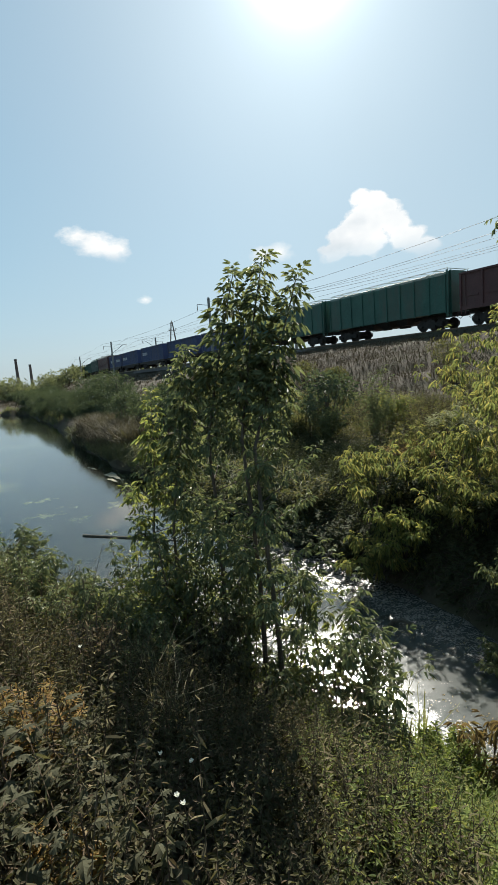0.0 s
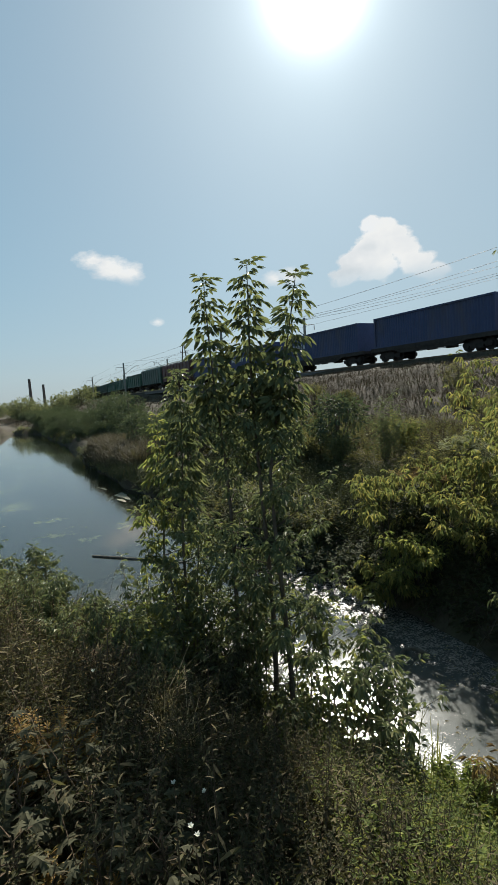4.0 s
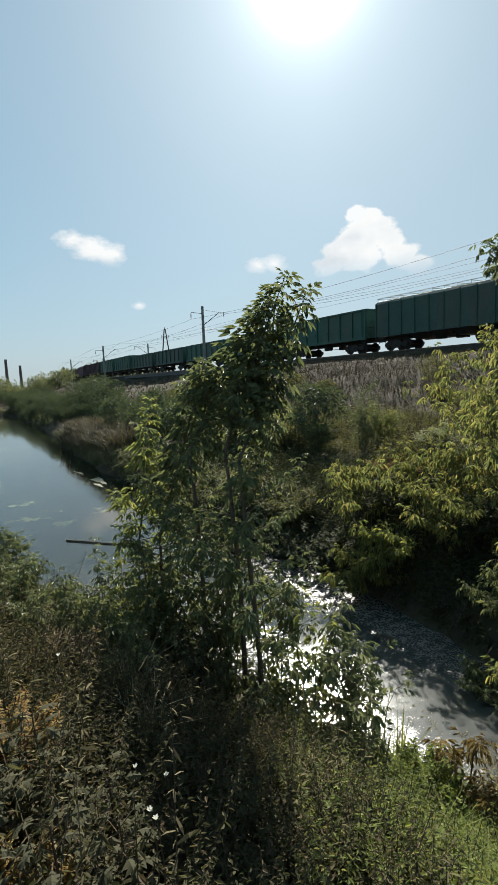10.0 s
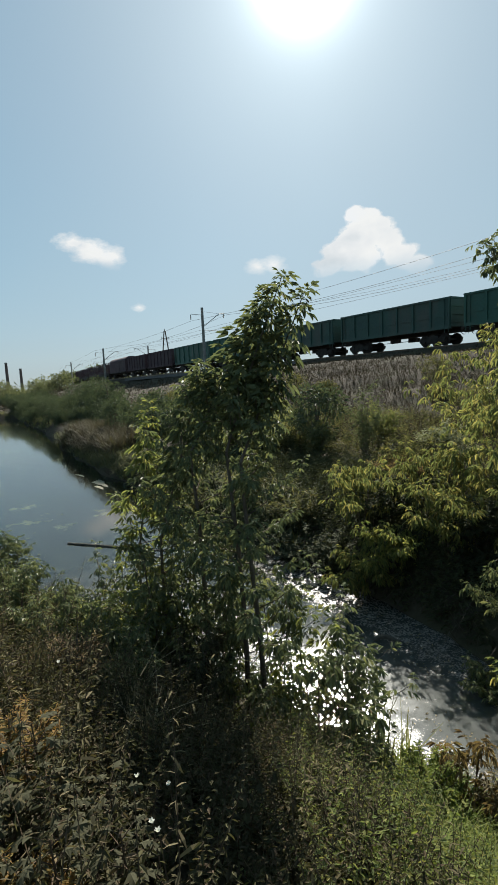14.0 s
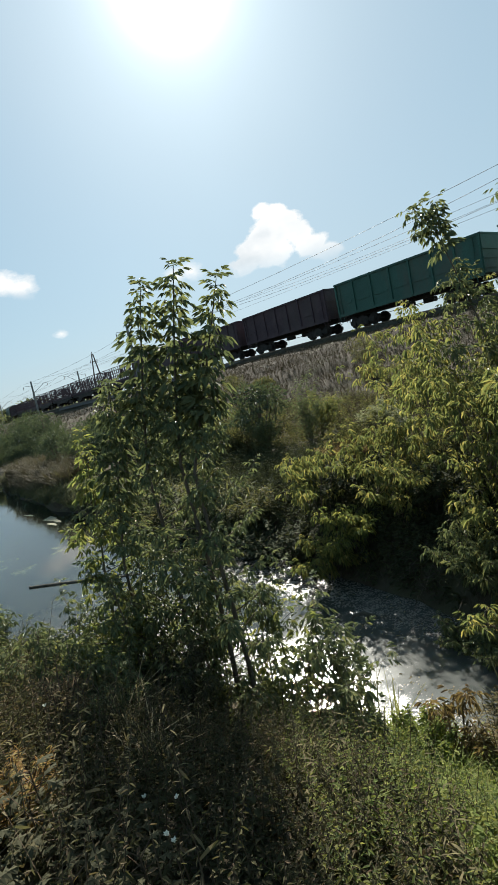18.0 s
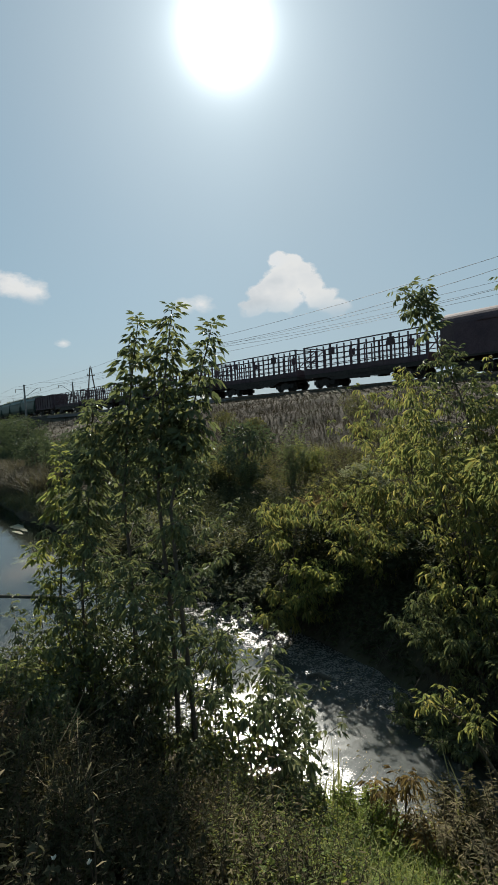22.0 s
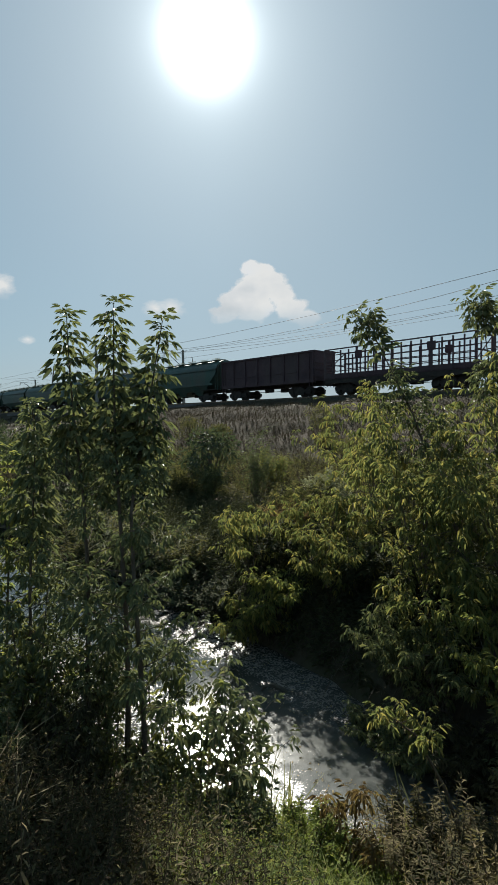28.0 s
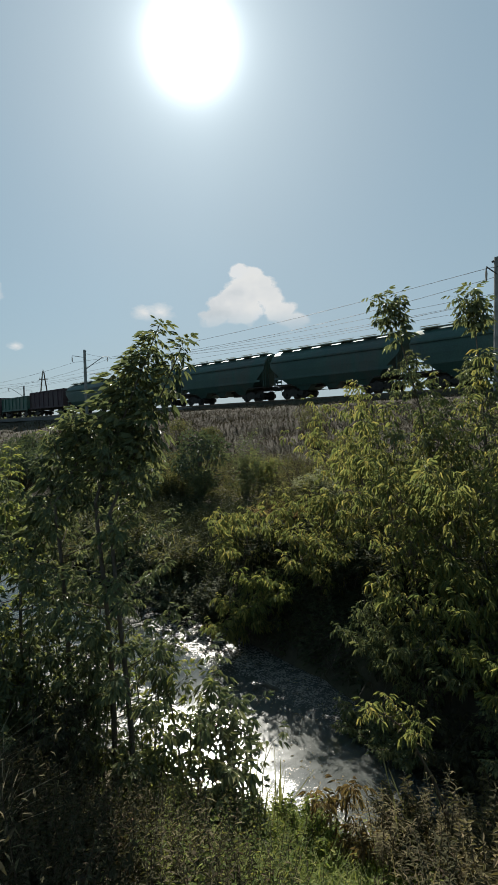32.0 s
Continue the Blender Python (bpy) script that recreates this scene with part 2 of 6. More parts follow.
def surface(name, dark, light, rough=0.8, scale=3.0, metal=0.0, bump=0.3, dirt=None, stretch=None):
    """A rough surface of two tones, with fine grain and broad stains."""
    mt, nodes, links, bsdf = shader(name)
    broad = noise_of(nodes, links, scale, 5.0, stretch=stretch)
    fine = noise_of(nodes, links, scale * 14, 4.0)
    col = ramp(nodes, links, broad, [(0.3, dark), (0.7, light)])
    col = mixed(nodes, links, "OVERLAY", col, ramp(nodes, links, fine, [(0.25, (0.3, 0.3, 0.3)), (0.75, (0.7, 0.7, 0.7))]), 0.6)
    if dirt:
        stain = noise_of(nodes, links, scale * 0.5, 6.0, stretch=(1, 1, 0.25), rough=0.75)
        col = mixed(nodes, links, "MIX", col, dirt, ramp(nodes, links, stain, [(0.5, (0, 0, 0)), (0.72, (0.75, 0.75, 0.75))]))
    links.new(col, bsdf.inputs["Base Color"])
    bsdf.inputs["Roughness"].default_value, bsdf.inputs["Metallic"].default_value = rough, metal
    bsdf.inputs["Specular IOR Level"].default_value = 0.08 if rough > 0.84 else 0.35
    bumped(nodes, links, bsdf, fine, bump)
    return mt


def leafy(name, tones, through_light=0.55, rough=0.5, patch=0.5, tint=(1.1, 1.1, 0.62), gloss=0.08):
    """Leaves: each its own tone, lit through from behind."""
    mt, nodes, links, bsdf = shader(name)
    geo = nodes.new("ShaderNodeNewGeometry")
    col = ramp(nodes, links, geo.outputs["Random Per Island"], [(i / (len(tones) - 1), tuple(1.45 * v for v in c)) for i, c in enumerate(tones)])
    broad = noise_of(nodes, links, 1.3, 3.0)
    col = mixed(nodes, links, "MULTIPLY", col, ramp(nodes, links, broad, [(0.3, (0.62, 0.66, 0.62)), (0.7, (1.15, 1.1, 1.0))]), patch)
    links.new(col, bsdf.inputs["Base Color"])
    bsdf.inputs["Roughness"].default_value = rough
    bsdf.inputs["Specular IOR Level"].default_value = gloss
    back = nodes.new("ShaderNodeBsdfTranslucent")
    links.new(mixed(nodes, links, "MULTIPLY", col, tint, 1.0), back.inputs["Color"])
    mix = nodes.new("ShaderNodeMixShader")
    mix.inputs[0].default_value = through_light
    links.new(bsdf.outputs[0], mix.inputs[1])
    links.new(back.outputs[0], mix.inputs[2])
    links.new(mix.outputs[0], nodes["Material Output"].inputs["Surface"])
    return mt


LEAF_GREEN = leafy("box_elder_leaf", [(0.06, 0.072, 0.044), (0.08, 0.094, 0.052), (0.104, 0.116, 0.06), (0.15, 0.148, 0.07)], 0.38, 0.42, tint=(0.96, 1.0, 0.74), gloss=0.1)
# brighter copy of the box elder leaf, with sunlight put into its colour
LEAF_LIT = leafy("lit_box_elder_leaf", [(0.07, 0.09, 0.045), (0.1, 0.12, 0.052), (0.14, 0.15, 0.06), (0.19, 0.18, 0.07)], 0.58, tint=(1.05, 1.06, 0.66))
LEAF_YELLOW = leafy("yellowing_leaf", [(0.066, 0.084, 0.043), (0.1, 0.116, 0.05), (0.14, 0.146, 0.06), (0.2, 0.175, 0.07)], 0.56, tint=(1.04, 1.03, 0.7))
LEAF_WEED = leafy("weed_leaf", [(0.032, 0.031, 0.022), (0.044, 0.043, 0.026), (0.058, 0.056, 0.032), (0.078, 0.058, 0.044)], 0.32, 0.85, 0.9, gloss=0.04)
LEAF_GREY = leafy("wormwood_leaf", [(0.13, 0.14, 0.10), (0.19, 0.2, 0.15), (0.27, 0.275, 0.22)], 0.25, 0.7)
LEAF_STALKY = leafy("stalky_weed_leaf", [(0.058, 0.05, 0.032), (0.09, 0.076, 0.045), (0.124, 0.11, 0.06), (0.145, 0.118, 0.076)], 0.42, 0.85)
LEAF_SHRUB = leafy("willow_leaf", [(0.046, 0.05, 0.03), (0.064, 0.067, 0.036), (0.088, 0.088, 0.046), (0.12, 0.106, 0.06)], 0.38, 0.7)
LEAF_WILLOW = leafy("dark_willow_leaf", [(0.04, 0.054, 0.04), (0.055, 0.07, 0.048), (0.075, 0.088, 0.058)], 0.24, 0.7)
# darkened leaf: the shade under the far bank is put into its colour
LEAF_SHADED = leafy("shaded_undergrowth_leaf", [(0.03, 0.036, 0.022), (0.042, 0.048, 0.028), (0.058, 0.06, 0.034)], 0.2, 0.8)
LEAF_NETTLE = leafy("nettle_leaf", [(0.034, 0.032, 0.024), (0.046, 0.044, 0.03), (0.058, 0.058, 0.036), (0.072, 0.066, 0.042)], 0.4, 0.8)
LEAF_FAR = leafy("far_leaf", [(0.07, 0.08, 0.06), (0.09, 0.1, 0.07), (0.12, 0.125, 0.085)], 0.4, 0.7)
GRASS_GREEN = leafy("green_grass", [(0.08, 0.105, 0.034), (0.115, 0.145, 0.042), (0.17, 0.18, 0.062)], 0.5, 0.6)
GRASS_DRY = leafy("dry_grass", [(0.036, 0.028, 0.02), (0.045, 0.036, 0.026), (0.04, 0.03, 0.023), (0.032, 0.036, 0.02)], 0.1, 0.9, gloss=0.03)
REED = leafy("reed_blade", [(0.07, 0.082, 0.042), (0.1, 0.108, 0.054), (0.14, 0.125, 0.075)], 0.45, 0.6)
REED_DEAD = leafy("dead_reed", [(0.05, 0.044, 0.038), (0.07, 0.06, 0.05), (0.06, 0.06, 0.044)], 0.25, 0.8)
LEAF_BROWN = leafy("withered_leaf", [(0.095, 0.065, 0.042), (0.125, 0.09, 0.052), (0.15, 0.118, 0.066)], 0.4, 0.7)
LEAF_ORANGE = leafy("autumn_leaf", [(0.13, 0.075, 0.028), (0.17, 0.105, 0.034), (0.13, 0.11, 0.036)], 0.4, 0.6)
DRY_STRAW = leafy("pale_straw", [(0.16, 0.13, 0.085), (0.22, 0.18, 0.12), (0.28, 0.24, 0.165)], 0.3, 0.7)
PETAL = leafy("white_petal", [(0.5, 0.5, 0.46), (0.6, 0.6, 0.56)], 0.4, 0.6, tint=(1.0, 1.0, 0.95))
BARK = surface("bark", (0.075, 0.06, 0.048), (0.15, 0.125, 0.1), 0.9, 9.0, bump=0.6, stretch=(1, 1, 0.3))
STALK = surface("weed_stalk", (0.05, 0.035, 0.025), (0.11, 0.08, 0.05), 0.9, 8.0)
SOIL = surface("ground_soil", (0.042, 0.035, 0.026), (0.07, 0.059, 0.044), 0.95, 0.8, bump=0.6, dirt=(0.06, 0.066, 0.034))
BALLAST = surface("ballast", (0.075, 0.065, 0.06), (0.15, 0.135, 0.125), 0.95, 6.0, bump=1.0)
STEEL = surface("rail_steel", (0.10, 0.07, 0.05), (0.2, 0.15, 0.11), 0.55, 4.0, 0.6)
UNDER = surface("bogie_iron", (0.02, 0.018, 0.016), (0.05, 0.04, 0.035), 0.7, 3.0, 0.3)
GREEN_PAINT = surface("green_wagon_paint", (0.026, 0.08, 0.062), (0.040, 0.112, 0.086), 0.55, 0.7, dirt=(0.090, 0.084, 0.065))
DARK_GREEN_PAINT = surface("dark_green_wagon_paint", (0.027, 0.062, 0.056), (0.04, 0.088, 0.07), 0.55, 0.7, dirt=(0.090, 0.077, 0.065))
BROWN_PAINT = surface("brown_wagon_paint", (0.075, 0.034, 0.034), (0.118, 0.05, 0.048), 0.6, 0.7, dirt=(0.105, 0.070, 0.058))
PURPLE_PAINT = surface("dark_brown_wagon_paint", (0.048, 0.031, 0.038), (0.086, 0.053, 0.06), 0.8, 0.7, dirt=(0.090, 0.070, 0.065))
BLUE_PAINT = surface("blue_container_paint", (0.028, 0.045, 0.105), (0.042, 0.062, 0.145), 0.6, 0.8, dirt=(0.075, 0.070, 0.087))
ROOF_PAINT = surface("pale_roof_paint", (0.25, 0.27, 0.22), (0.36, 0.36, 0.29), 0.8, 1.2, dirt=(0.2, 0.17, 0.12))
WHITE_PAINT = surface("white_lettering", (0.3, 0.32, 0.35), (0.5, 0.52, 0.55), 0.6, 2.0)
CONCRETE = surface("weathered_concrete", (0.16, 0.155, 0.145), (0.3, 0.29, 0.27), 0.9, 1.5, bump=0.5)
BRICKWORK = surface("chimney_brick", (0.10, 0.08, 0.075), (0.16, 0.13, 0.12), 0.9, 0.2)
WIRE = surface("wire_metal", (0.03, 0.03, 0.03), (0.07, 0.065, 0.06), 0.6, 2.0, 0.5)
PORCELAIN = surface("insulator_porcelain", (0.25, 0.2, 0.16), (0.4, 0.33, 0.28), 0.3, 4.0)
DRIFTWOOD = surface("driftwood", (0.05, 0.045, 0.04), (0.13, 0.12, 0.1), 0.85, 6.0, bump=0.6)
SCUM = surface("floating_scum", (0.13, 0.125, 0.09), (0.24, 0.23, 0.17), 0.9, 5.0)


def water_material():
    """Murky water: calm on the open pond; in the stream a clear slick in the middle, and flecks of scum towards both banks."""
    mt, nodes, links, bsdf = shader("murky_water")

    def reach(value, low, high):
        n = nodes.new("ShaderNodeMapRange")
        n.interpolation_type = "SMOOTHSTEP"
        n.inputs["From Min"].default_value, n.inputs["From Max"].default_value = low, high
        links.new(value, n.inputs["Value"])
        return n.outputs[0]

    def sum_of(operation, a, b):
        n = nodes.new("ShaderNodeMath")
        n.operation = operation
        for socket, v in zip(n.inputs, (a, b)):
            if isinstance(v, (int, float)):
                socket.default_value = v
            else:
                links.new(v, socket)
        return n.outputs[0]

    def lie(way):
        tc = nodes.new("ShaderNodeTexCoord")
        n = nodes.new("ShaderNodeVectorMath")
        n.operation = "DOT_PRODUCT"
        n.inputs[1].default_value = way
        links.new(tc.outputs["Object"], n.inputs[0])
        return n.outputs["Value"]

    grey = lambda v: (v, v, v)
    stream = reach(lie(ALONG), 14.0, 9.0)
    shallow = reach(lie(ALONG), 8.0, 5.5)
    patches = noise_of(nodes, links, 0.35, 6.0, rough=0.7)
    film = noise_of(nodes, links, 1.6, 6.0, rough=0.75)
    flecks = noise_of(nodes, links, 27.0, 3.0, rough=0.65)
    streaks = noise_of(nodes, links, 5.0, 4.0, rough=0.7)
    # the slick runs down the middle of the stream, its edges uneven
    off = sum_of("ABSOLUTE", sum_of("SUBTRACT", sum_of("ADD", lie(ACROSS), sum_of("MULTIPLY", film, 0.7)), 6.05), 0.0)
    sides = reach(off, 0.35, 0.95)
    cover = sum_of("ADD", sum_of("ADD", sum_of("MULTIPLY", flecks, 0.8), sum_of("MULTIPLY", streaks, 0.55)), sum_of("MULTIPLY", sides, 0.15))
    scum = sum_of("MULTIPLY", reach(cover, 0.81, 0.87), stream)
    algae = sum_of("MULTIPLY", reach(sum_of("ADD", patches, sum_of("MULTIPLY", flecks, 0.12)), 0.62, 0.7), 0.7)
    murk = mixed(nodes, links, "MIX", (0.022, 0.026, 0.02), (0.075, 0.08, 0.075), shallow)
    col = mixed(nodes, links, "MIX", murk, (0.10, 0.11, 0.05), algae)
    col = mixed(nodes, links, "MIX", col, (0.2, 0.178, 0.16), scum)
    links.new(col, bsdf.inputs["Base Color"])
    dull = mixed(nodes, links, "MIX", grey(0.05), ramp(nodes, links, film, [(0.3, grey(0.09)), (0.65, grey(0.17))]), shallow)
    links.new(mixed(nodes, links, "MIX", dull, grey(0.33), scum), bsdf.inputs["Roughness"])
    bsdf.inputs["IOR"].default_value = 1.5
    bsdf.inputs["Subsurface Weight"].default_value, bsdf.inputs["Subsurface Scale"].default_value = 0.9, 0.6
    bsdf.inputs["Subsurface Radius"].default_value = (1.0, 1.0, 1.0)
    links.new(mixed(nodes, links, "MIX", grey(0.35), ramp(nodes, links, film, [(0.35, grey(0.4)), (0.62, grey(0.6))]), shallow), bsdf.inputs["Specular IOR Level"])
    ripple = noise_of(nodes, links, 42.0, 3.0, rough=0.7)
    broad = noise_of(nodes, links, 5.0, 3.0)
    b = nodes.new("ShaderNodeBump")
    b.inputs["Distance"].default_value = 0.011
    wide = noise_of(nodes, links, 0.75, 2.0, rough=0.5)
    crinkled = sum_of("MULTIPLY", reach(wide, 0.44, 0.54), stream)
    links.new(sum_of("ADD", 0.015, sum_of("MULTIPLY", crinkled, 0.018)), b.inputs["Strength"])
    links.new(sum_of("ADD", ripple, sum_of("MULTIPLY", broad, 0.6)), b.inputs["Height"])
    links.new(b.outputs[0], bsdf.inputs["Normal"])
    return mt


WATER = water_material()

# ---- ground and water ----
def steps(*spans):
    """Grid lines: spans of (start, end, step)."""
    return np.unique(np.round(np.concatenate([np.arange(a, b + 1e-6, c) for a, b, c in spans]), 3))


def make_ground():
    ss = np.concatenate([[-3000, -1500, -700, -300, -150, -90], steps((-60, -8, 2), (-8, 16, 0.2), (16, 50, 0.6), (50, 130, 2), (130, 280, 6), (280, 640, 20)), [760, 1200, 2000, 3200]])
    dd = np.concatenate([[-3000, -1500, -700, -300, -140, -80], steps((-60, -12, 3), (-12, -2, 0.6), (-2, 12, 0.2), (12, 48, 0.5), (48, 240, 3)), [300, 400, 900, 1800, 3200]])
    s, d = np.meshgrid(ss, dd, indexing="ij")
    x, y = at_sd(s, d)
    z = ground_z(x, y)
    k = len(dd)
    i, j = np.meshgrid(np.arange(len(ss) - 1), np.arange(k - 1), indexing="ij")
    quads = np.stack([i * k + j, i * k + j + 1, (i + 1) * k + j + 1, (i + 1) * k + j], -1).reshape(-1, 4)[:, ::-1]
    g = part("ground", Shape().add(np.stack([x, y, z], -1).reshape(-1, 3), quads), SOIL, None, "sloping earth bank and railway embankment with dry soil", True)
    tagged(g, kind="structure", category="ground")
    # water
    ss = steps((-60, 110, 1))
    v, f = [], []
    for n, a in enumerate(ss):
        for d in (float(near_shore(a)) - 1.2, float(far_shore(a)) + 1.2):
            v.append((*at_sd(a, d), 0.0))
        if n:
            f.append((2 * n - 2, 2 * n, 2 * n + 1, 2 * n - 1))
    w = part("water", Shape().add(v, [q[::-1] for q in f]), WATER, None, "murky still pond water reflecting sky and sun")
    tagged(w, kind="structure", category="water")


make_ground()

# ---- railway ----


def on_track(s, d, z=0.0):
    """A pose with x along the railway, away from the viewer, and y towards the viewer."""
    turned = math.atan((float(bend(s + 1)) - float(bend(s - 1))) / 2)
    return Matrix.Translation((*at_sd(s, d + float(bend(s))), z)) @ Matrix.Rotation(math.atan2(AY, AX) - turned, 4, "Z")


TRACK_LINE = np.concatenate([[-120.0, 0.0], np.arange(CURVE_S, 640.0, 12.0)])


def along_track(profile, closed=True):
    """A profile of (y, z) drawn along the line of the railway."""
    k, sh = len(profile), Shape()
    v = [(x, y - float(bend(x)), z) for x in TRACK_LINE for y, z in profile]
    sh.add(v, [(i * k + j, (i + 1) * k + j, (i + 1) * k + (j + 1) % k, i * k + (j + 1) % k) for i in range(len(TRACK_LINE) - 1) for j in range(k if closed else k - 1)])
    return sh


def make_track(d, name, label):
    track = thing(name, label, "railway track", on_track(0, d, 0), "railway tracks")
    for y in (-0.76, 0.76):
        foot, web, head = ((y - 0.075, y + 0.075, -0.18, -0.165), (y - 0.012, y + 0.012, -0.165, -0.04), (y - 0.037, y + 0.037, -0.04, 0.0))
        sh = Shape()
        for y0, y1, z0, z1 in (foot, web, head):
            piece = along_track([(y0, RAIL_Z + z0), (y1, RAIL_Z + z0), (y1, RAIL_Z + z1), (y0, RAIL_Z + z1)])
            sh.add(piece.v[0], piece.f[0])
        part("rail", sh, STEEL, track)
    tops, feet = RAIL_Z - 0.24, RAIL_Z - 0.75
    part("ballast_bed", along_track([(2.6, feet), (1.7, tops), (-1.7, tops), (-2.6, feet)], False), BALLAST, track)
    sleeper = Shape().box(-0.13, 0.13, -1.35, 1.35, RAIL_Z - 0.34, RAIL_Z - 0.18).data("sleeper")
    for k in range(130):
        part("sleeper", sleeper, CONCRETE, track, m=Matrix.Translation((-8 + k * 0.6, 0, 0)))


make_track(TRACK_D, "near_track", "steel rails on concrete sleepers and stone ballast")
make_track(TRACK2_D, "far_track", "second pair of steel rails on stone ballast")

# ---- clouds: soft white patches far behind everything ----
def cloud(name, label, az, el, wide, high, lobes, seed, soft=0.3):
    """A sheet far away that faces the viewer; lobes: x, y, radius in the sheet's own space of -1 to 1."""
    r = 3600
    az, el = radians(az), radians(el)
    at = Vector((math.sin(az) * math.cos(el), math.cos(az) * math.cos(el), math.sin(el))) * r
    ob = part(name, Shape().add([(-1, -1, 0), (1, -1, 0), (1, 1, 0), (-1, 1, 0)], [(0, 1, 2, 3)]), None, None, label)
    ob.matrix_world = look(tuple(at), (0, 0, 4.8)) @ Matrix.Rotation(math.pi, 4, "Y") @ Matrix.Diagonal((r * math.tan(radians(wide / 2)), r * math.tan(radians(high / 2)), 1, 1))
    tagged(ob, kind="structure", category="cloud")
    ob.visible_shadow = False
    mt = bpy.data.materials.new(name)
    mt.use_nodes = True
    nodes, links = mt.node_tree.nodes, mt.node_tree.links
    nodes.remove(nodes["Principled BSDF"])
    tc = nodes.new("ShaderNodeTexCoord")

    def value(operation, a, b):
        n = nodes.new("ShaderNodeMath")
        n.operation = operation
        for socket, v in zip(n.inputs, (a, b)):
            if isinstance(v, (int, float)):
                socket.default_value = v
            else:
                links.new(v, socket)
        if operation == "SMOOTH_MAX":
            n.inputs[2].default_value = 0.35
        return n.outputs[0]

    body = None
    warp = nodes.new("ShaderNodeTexNoise")
    warp.noise_dimensions = "4D"
    warp.inputs["W"].default_value = seed + 20
    warp.inputs["Scale"].default_value, warp.inputs["Detail"].default_value = 1.5, 3.0
    links.new(tc.outputs["Object"], warp.inputs["Vector"])
    for x, y, rad in lobes:
        n = nodes.new("ShaderNodeVectorMath")
        n.operation = "DISTANCE"
        links.new(tc.outputs["Object"], n.inputs[0])
        n.inputs[1].default_value = (x, y, 0)
        lobe = value("SUBTRACT", 1.0, value("DIVIDE", n.outputs["Value"], rad))
        body = lobe if body is None else value("SMOOTH_MAX", body, lobe)
    fluff = nodes.new("ShaderNodeTexNoise")
    fluff.noise_dimensions = "4D"
    fluff.inputs["W"].default_value = seed
    fluff.inputs["Scale"].default_value, fluff.inputs["Detail"].default_value, fluff.inputs["Roughness"].default_value = 3.2, 9.0, 0.62
    links.new(tc.outputs["Object"], fluff.inputs["Vector"])
    apart = nodes.new("ShaderNodeSeparateXYZ")
    links.new(tc.outputs["Object"], apart.inputs[0])
    base = nodes.new("ShaderNodeMapRange")
    base.interpolation_type = "SMOOTHSTEP"
    base.inputs["From Min"].default_value, base.inputs["From Max"].default_value = -0.75, -0.1
    links.new(apart.outputs["Y"], base.inputs["Value"])
    edge = value("ADD", body, value("MULTIPLY", value("SUBTRACT", fluff.outputs["Fac"], 0.5), 1.6))
    alpha = ramp(nodes, links, edge, [(0.05, (0, 0, 0)), (0.05 + soft, (0.97, 0.97, 0.97))])
    glow = nodes.new("ShaderNodeEmission")
    # the sheet glows; cloud shading is painted in, greyer lower down and in patches
    painted_shade = value("ADD", value("ADD", 0.38, value("MULTIPLY", value("SUBTRACT", warp.outputs["Fac"], 0.5), 2.2)), value("SUBTRACT", value("MULTIPLY", value("SUBTRACT", fluff.outputs["Fac"], 0.5), 0.7), value("MULTIPLY", apart.outputs["Y"], 0.22)))
    links.new(ramp(nodes, links, painted_shade, [(0.0, (0.97, 0.98, 1.0)), (0.3, (1.0, 0.99, 0.97)), (0.6, (0.9, 0.91, 0.92)), (0.95, (0.74, 0.78, 0.81))]), glow.inputs["Color"])
    glow.inputs["Strength"].default_value = 0.39
    clear = nodes.new("ShaderNodeBsdfTransparent")
    mix = nodes.new("ShaderNodeMixShader")
    links.new(value("MULTIPLY", alpha, base.outputs[0]), mix.inputs[0])
    links.new(clear.outputs[0], mix.inputs[1])
    links.new(glow.outputs[0], mix.inputs[2])
    links.new(mix.outputs[0], nodes["Material Output"].inputs["Surface"])
    ob.data.materials.append(mt)


cloud("backdrop_cloud", "white towering cumulus cloud", 15.9, 13.6, 15, 10.5, [(-0.22, 0.6, 0.17), (-0.04, 0.55, 0.17), (-0.14, 0.36, 0.26), (0.1, 0.3, 0.24), (-0.2, 0.12, 0.34), (-0.5, -0.05, 0.22), (-0.15, -0.2, 0.38), (0.22, 0.05, 0.26), (0.36, -0.22, 0.3), (0.6, -0.45, 0.24), (-0.62, -0.32, 0.22)], 3.1, 0.24)
cloud("backdrop_cloud", "small white fair-weather cloud", -13.9, 14.1, 10, 6, [(-0.45, 0.3, 0.36), (-0.1, 0.08, 0.5), (0.25, -0.15, 0.47)], 7.7, 0.6)
cloud("backdrop_cloud", "faint white cloud", 4.4, 12.4, 9, 5, [(-0.2, 0.0, 0.4), (0.2, 0.05, 0.42)], 9.2, 1.0)
cloud("backdrop_cloud", "faint white cloud wisp", -9.8, 8.6, 7, 4, [(0.0, 0.0, 0.26)], 5.5, 3.0)

